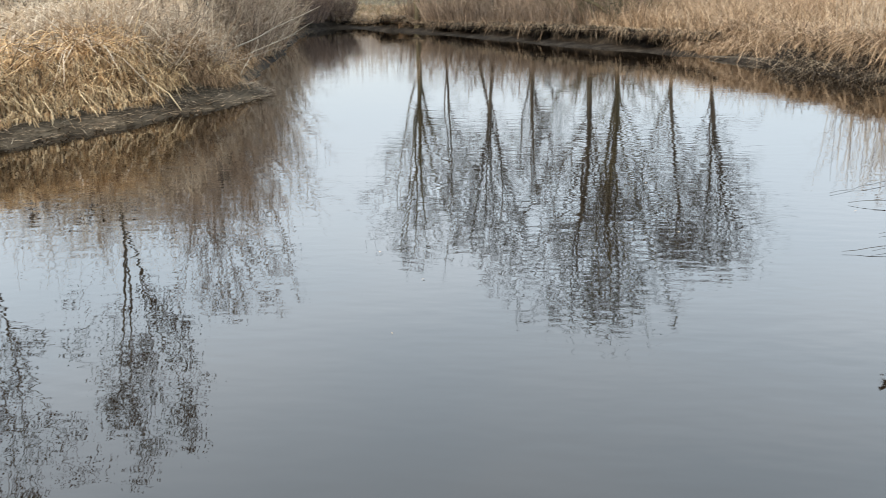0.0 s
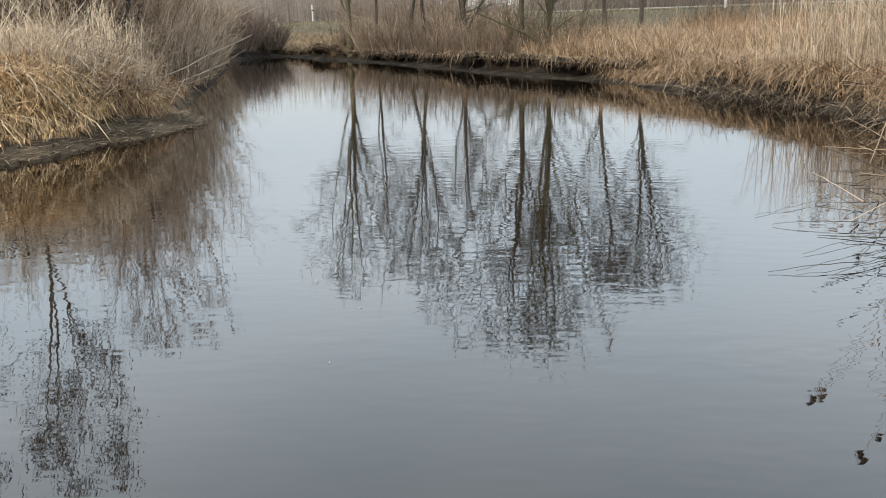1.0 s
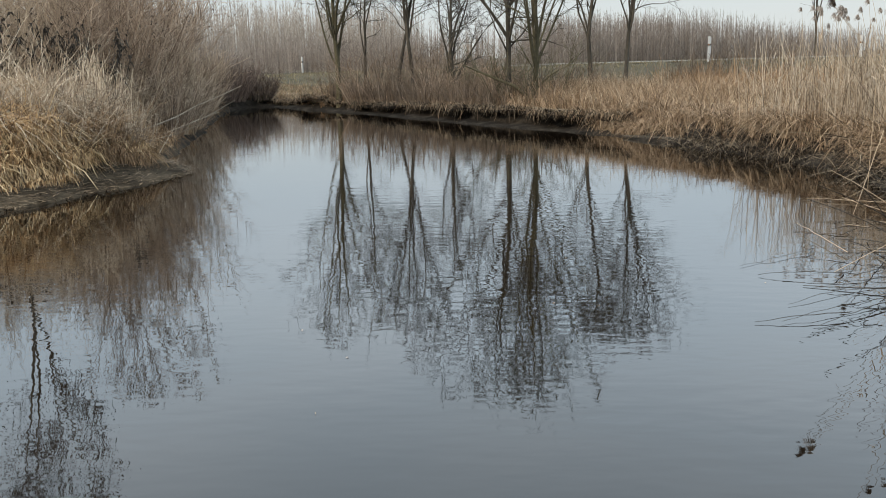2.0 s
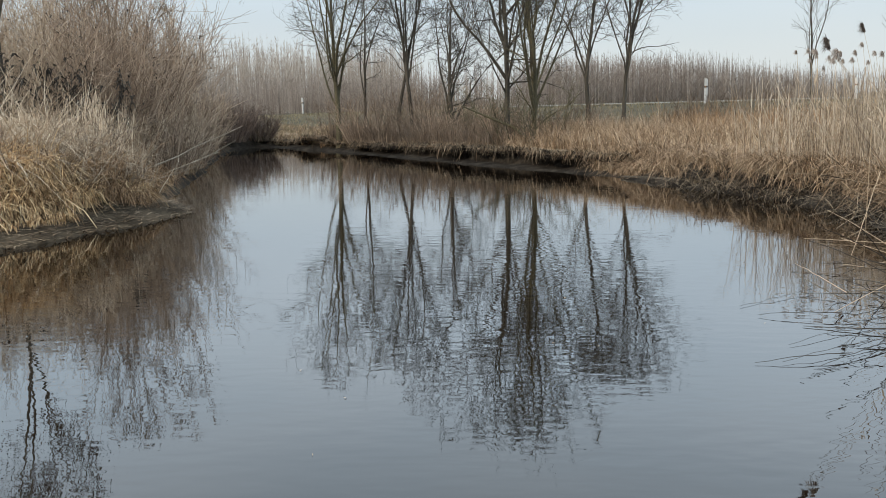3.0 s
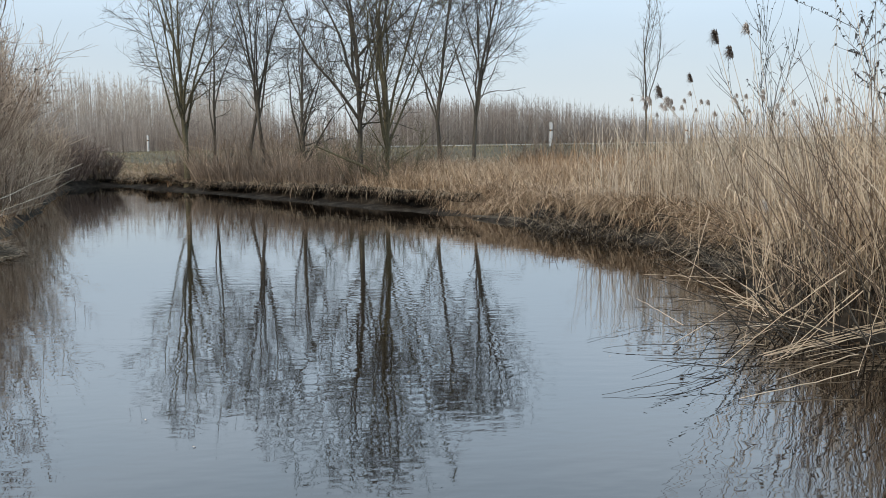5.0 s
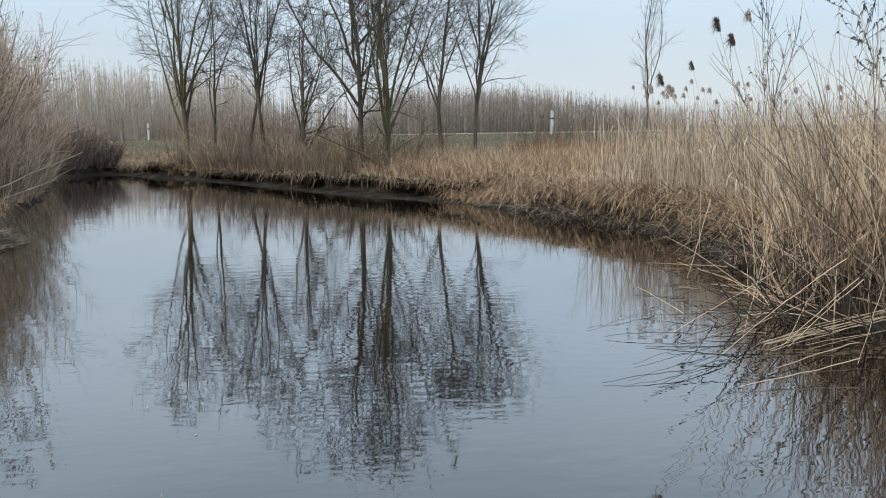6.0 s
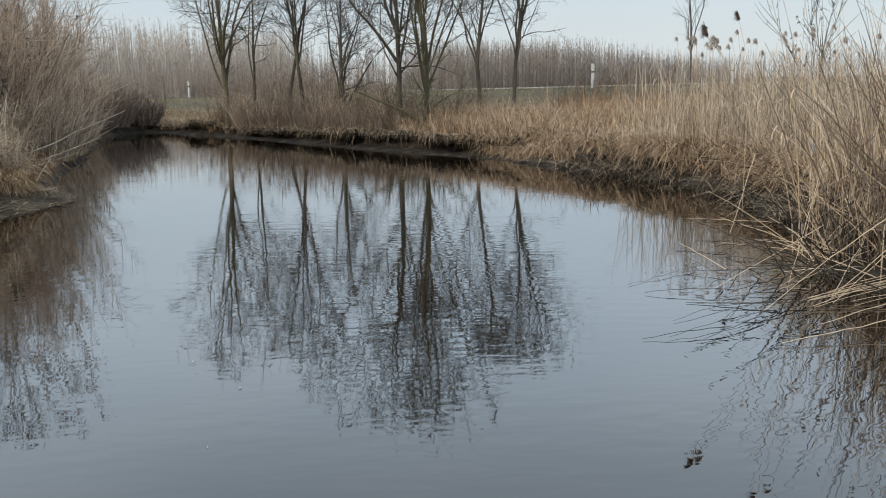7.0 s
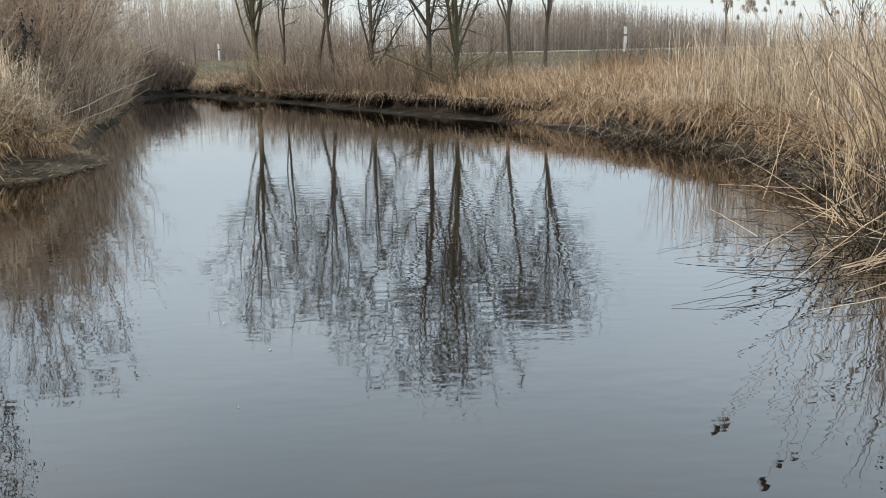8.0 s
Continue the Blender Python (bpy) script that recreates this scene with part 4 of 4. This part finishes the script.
for k in range(12):
    a, l = rng.uniform(2.6, 4.4), rng.uniform(0.25, 0.9)
    x0, y0 = rng.uniform(3.0, 4.0), rng.uniform(5.8, 7.3)
    fallen_stalk(x0, y0, rng.uniform(0.02, 0.10), x0 + l * math.cos(a), y0 + l * math.sin(a), rng.uniform(0.005, 0.06), rng.uniform(0.0025, 0.0045), TWIG, "thin dark dead twig lying on the water", 660 + k)


def plumed_reed(x, y, top, seed, dx=0.0, dy=0.0, size=0.20):
    rng = np.random.default_rng(seed)
    z0 = max(-0.05, float(land(np.array([x]), np.array([y]))[0]) - 0.05)
    reed = new("reed")
    reed.location = (x - dx, y - dy, z0)
    k = np.linspace(0, 1, 7)
    h = top - size * 0.5 - z0
    path = np.stack([dx * k**2, dy * k**2, h * k], -1)
    stalk = part("stalk", tubes([path], [np.linspace(0.005, 0.002, 7)], 5), REED, reed)
    n = 300
    up = rng.uniform(0, 1, n)
    base = path[-1] + np.stack([-0.20 * size * up, 0 * up, 0.60 * size * up], -1) + rng.normal(0, 0.05 * size, (n, 3))
    tuft = size * rng.uniform(0.16, 0.42, n) * (1.15 - 0.6 * up) * (1.0 if size > 0.14 else 1.5)
    part("plume", blades(rng, base, tuft, rng.uniform(0.006, 0.012, n) * (0.4 + 3 * size), rng.uniform(0.5, 1.5, n), rng.uniform(0.2, 1.5, n), 2.9, 1.3, 3), PLUME if size > 0.14 else PLUME_PALE, stalk, "feathery seed plume")
    for u in rng.uniform(0.3, 0.8, 3):
        start = np.array([[dx * u**2, dy * u**2, h * u]])
        part("leaf", blades(rng, start, rng.uniform(0.2, 0.4, 1), np.array([0.014]), rng.uniform(0.5, 1.2, 1), rng.uniform(0.5, 1.4, 1)), REED, stalk)
    return tagged(reed, "tall dry reed with a dark drooping plume" if size > 0.14 else "dry reed with a small faded plume", "reed", "plumed reeds on the shore")


for k, (x, y, top, dx, size) in enumerate(((3.72, 7.72, 2.64, -0.5, 0.17), (3.95, 7.89, 2.52, -0.5, 0.16), (3.29, 7.96, 2.15, -1.0, 0.15), (3.35, 7.88, 2.04, -1.0, 0.135), (6.58, 14.6, 2.76, -0.4, 0.22), (4.48, 8.6, 2.82, -0.4, 0.14))):
    plumed_reed(x, y, top, 500 + k, dx, -0.1, size)


rng = np.random.default_rng(78)
for k in range(10):
    x1, y1 = 3.33 + 0.45 * rng.uniform(0, 1) ** 2, 6.08 + rng.uniform(-0.16, 0.12)
    l = rng.uniform(1.1, 1.6)
    fallen_stalk(x1 + l, y1 + l * (0.26 + rng.uniform(-0.09, 0.07)), 0.04 + l * rng.uniform(0.03, 0.12), x1, y1, rng.uniform(0.015, 0.05), rng.uniform(0.0028, 0.005), STRAW_PALE if k % 2 else REED, "bleached reed stalk in a bundle on the water", 700 + k)
for x0, y0, z0, x1, y1, z1 in ((3.25, 7.26, 0.03, 3.29, 8.5, 0.05), (4.5, 7.4, 0.10, 3.72, 8.42, 0.05), (3.97, 6.97, 0.45, 2.89, 6.64, 0.02), (4.46, 8.52, 0.02, 3.81, 9.05, 0.5), (4.86, 9.67, 0.03, 4.02, 10.18, 0.02),
                               (4.23, 6.22, 0.50, 3.47, 6.0, 0.03), (4.3, 6.25, 0.48, 3.53, 5.99, 0.03), (3.69, 5.36, 0.10, 2.7, 5.14, 0.02), (3.97, 5.79, 0.10, 3.17, 5.51, 0.02), (3.95, 5.97, 0.70, 2.96, 5.92, 0.02)):
    fallen_stalk(x0, y0, z0, x1, y1, z1, 0.0042, REED, "long bleached reed stalk lying across the shore", int(100 * x1) + 1)
rng = np.random.default_rng(88)
for k in range(26):
    plumed_reed(rng.uniform(5.9, 8.4), rng.uniform(14.6, 16.6), rng.uniform(2.15, 2.55), 520 + k, rng.uniform(-0.3, 0.05), 0.0, rng.uniform(0.10, 0.13))
for k in range(6):
    plumed_reed(rng.uniform(4.6, 6.0), rng.uniform(8.0, 10.0), rng.uniform(1.9, 2.2), 560 + k, rng.uniform(-0.4, 0.0), 0.0, rng.uniform(0.06, 0.09))


# ---------------------------------------------------------------- overhanging turf of the cut bank
def turf_lip():
    """Turf that juts out over the muddy shelf, with a torn edge."""
    rng = np.random.default_rng(700)
    line = [p for p in POND if p[1] > 18.9 and p[0] > -4.4 - 0.7 * (p[1] - 29.6)]
    line = np.array(line)
    steps = np.concatenate([[0], np.cumsum(np.linalg.norm(np.diff(line, axis=0), axis=1))])
    u = np.arange(0, steps[-1], 0.12)
    mid = np.stack([np.interp(u, steps, line[:, 0]), np.interp(u, steps, line[:, 1])], -1)
    way = np.gradient(mid, axis=0)
    way /= np.linalg.norm(way, axis=1, keepdims=True)
    away = np.stack([way[:, 1], -way[:, 0]], -1)
    away *= np.where(shore_distance(*(mid + 0.3 * away).T) > 0, 1, -1)[:, None]
    rag = 0.42 + 0.13 * np.sin(u * 1.3) + 0.09 * np.sin(u * 3.1 + 1) + 0.05 * np.sin(u * 7.7) + rng.normal(0, 0.03, len(u))
    back = mid + away * 1.25
    top = land(back[:, 0], back[:, 1])
    front = mid + away * rag[:, None]
    under = mid + away * 1.0
    inner = mid + away * (rag + 0.15)[:, None]
    thick = 0.04 + 0.05 * np.sin(u * 1.9 + 2) ** 2 + 0.03 * rng.uniform(0, 1, len(u))
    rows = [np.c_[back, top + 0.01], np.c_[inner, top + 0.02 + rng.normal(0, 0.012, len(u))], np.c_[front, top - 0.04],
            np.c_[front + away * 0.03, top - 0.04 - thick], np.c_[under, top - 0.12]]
    n = len(u)
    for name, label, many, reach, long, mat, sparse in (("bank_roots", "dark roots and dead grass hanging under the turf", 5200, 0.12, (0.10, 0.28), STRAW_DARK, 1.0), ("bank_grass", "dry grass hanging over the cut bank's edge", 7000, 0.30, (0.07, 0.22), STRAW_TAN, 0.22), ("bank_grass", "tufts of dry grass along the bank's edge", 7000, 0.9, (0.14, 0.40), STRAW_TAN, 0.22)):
        pick = rng.integers(0, n, many // 18)
        pick = pick[rng.uniform(0, 1, len(pick)) < sparse + (1 - sparse) * (1 - ease(19.7, 21.2, mid[pick, 1]))]
        pick = np.clip(np.repeat(pick, 18) + rng.integers(-1, 2, len(pick) * 18), 0, n - 1)
        inward = rag[pick] + 0.02 + rng.uniform(0, 1, len(pick)) ** 1.5 * reach
        spot = mid[pick] + away[pick] * inward[:, None] + rng.normal(0, 0.04, (len(pick), 2))
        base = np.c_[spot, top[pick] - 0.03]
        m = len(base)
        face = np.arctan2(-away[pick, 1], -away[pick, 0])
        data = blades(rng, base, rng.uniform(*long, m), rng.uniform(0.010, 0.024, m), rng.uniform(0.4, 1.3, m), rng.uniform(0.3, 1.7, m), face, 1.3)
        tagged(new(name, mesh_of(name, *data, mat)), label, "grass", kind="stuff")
    verts = np.concatenate(rows)
    faces = []
    for r in range(4):
        i = np.arange(n - 1)
        faces.append(np.stack([r * n + i, r * n + i + 1, (r + 1) * n + i + 1, (r + 1) * n + i], -1))
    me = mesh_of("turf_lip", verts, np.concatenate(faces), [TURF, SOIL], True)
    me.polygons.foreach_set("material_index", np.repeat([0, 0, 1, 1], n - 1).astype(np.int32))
    return tagged(new("bank", me), "overhanging turf lip of the cut bank over dark soil", "bank", kind="structure")


turf_lip()
log = np.array([[3.45, 18.6, 0.03], [3.9, 17.9, 0.06], [4.3, 17.1, 0.07], [4.65, 16.2, 0.05]])
tagged(new("log", mesh_of("log", *tubes([log], [[0.025, 0.035, 0.03, 0.015]], 8), BARK, True)), "grey fallen branch lying along the waterline", "log")
leaning = np.array([[2.0, 24.3, 0.55], [1.5, 24.4, 0.95], [0.9, 24.5, 1.2], [0.1, 24.5, 1.55]])
tagged(new("fallen_branch", mesh_of("fallen_branch", *tubes([leaning], [[0.05, 0.045, 0.035, 0.015]], 7), BARK_GREEN, True)), "mossy broken branch leaning out from the alders", "branch")
for k, (a, b, r) in enumerate((((-6.9, 18.0, 0.25), (-4.75, 19.4, 1.25), 0.02), ((-6.6, 17.4, 0.1), (-5.0, 18.2, 0.75), 0.014), ((-6.4, 17.0, 0.15), (-4.9, 17.2, 0.6), 0.012), ((-6.5, 19.5, 0.2), (-5.2, 20.5, 0.9), 0.012))):
    j = np.linspace(0, 1, 6)[:, None]
    path = np.array(a) + (np.array(b) - np.array(a)) * j + np.random.default_rng(k).normal(0, 0.02, (6, 3))
    tagged(new("dead_branch", mesh_of("dead_branch", *tubes([path], [np.linspace(r, r * 0.4, 6)], 6), DEADWOOD, True)), "bleached dead branch jutting from the bank over water", "branch", "dead branches over the water")


# ---------------------------------------------------------------- road posts
def road_post(x, y, height=1.02):
    post = new("road_post")
    post.location = (x, y, float(land(np.array([x]), np.array([y]))[0]) - 0.03)
    bm = bmesh.new()
    bmesh.ops.create_cube(bm, size=1)
    for v in bm.verts:
        top = v.co.z > 0
        v.co = Vector((v.co.x * 0.12, v.co.y * 0.09, (height + (0.05 if v.co.y < 0 else -0.03)) if top else 0))
    bmesh.ops.bevel(bm, geom=bm.edges[:], offset=0.015, segments=2, affect="EDGES")
    me = bpy.data.meshes.new("body")
    bm.to_mesh(me)
    bm.free()
    me.materials.append(WHITE)
    body = new("body", me)
    body.parent = post
    for name, z, h, mat in (("band", height * 0.70, 0.07, BLACK), ("reflector", height * 0.70, 0.05, REFLECTOR)):
        bm = bmesh.new()
        bmesh.ops.create_cube(bm, size=1)
        grow = 0.128 if name == "band" else 0.05
        for v in bm.verts:
            v.co = Vector((v.co.x * grow, v.co.y * (0.098 if name == "band" else 0.108), z + v.co.z * h))
        bmesh.ops.bevel(bm, geom=bm.edges[:], offset=0.004, segments=1, affect="EDGES")
        me = bpy.data.meshes.new(name)
        bm.to_mesh(me)
        bm.free()
        me.materials.append(mat)
        piece = new(name, me)
        piece.parent = body
        body = piece
    post.rotation_euler = (0, 0, math.atan2(ROAD_OUT[1], ROAD_OUT[0]) - math.pi / 2)
    return tagged(post, "white plastic roadside marker post with a dark band", "road post", "marker posts along the road")


road_post(-10.2, 58.0)
road_post(10.3, 37.0)
road_post(19.6, 44.0)


# ---------------------------------------------------------------- flecks on the water
rng = np.random.default_rng(909)
for k in range(7):
    fleck = new("floating_leaf", mesh_of("floating_leaf", *blades(rng, np.array([[0, 0, 0.0]]), np.array([0.006]), np.array([0.010]), np.array([3.0]), np.array([0.6]), segments=3), STRAW_PALE))
    fleck.location = (rng.uniform(-1.5, 3.0), rng.uniform(3.2, 8.0), 0.003)
    tagged(fleck, "tiny pale leaf floating on the pond", "leaf", "leaves floating on the water")


# ---------------------------------------------------------------- single pale leaves caught in the reeds
for x, y, z, l in ((5.35, 11.5, 1.30, 0.22), (4.35, 6.7, 0.40, 0.12)):
    rng = np.random.default_rng(int(x * 100))
    z0 = float(land(np.array([x]), np.array([y]))[0]) - 0.05
    stem = new("broken_reed")
    stem.location = (x, y, z0)
    k = np.linspace(0, 1, 4)
    part("stalk", tubes([np.stack([0 * k, 0 * k, (z - z0) * k], -1)], [np.linspace(0.006, 0.004, 4)], 5), REED, stem)
    part("leaf", blades(rng, np.array([[0, 0, z - z0 - 0.01]]), np.array([l]), np.array([0.05]), np.array([0.9]), np.array([1.3]), 2.6, 0.3, 8), STRAW_PALE, stem, "pale curled dead leaf")
    tagged(stem, "broken reed with one pale curled leaf", "reed", "broken reeds at the shore")
plumed_reed(4.75, 8.6, 1.0, 590, -0.1, 0.0, 0.135)
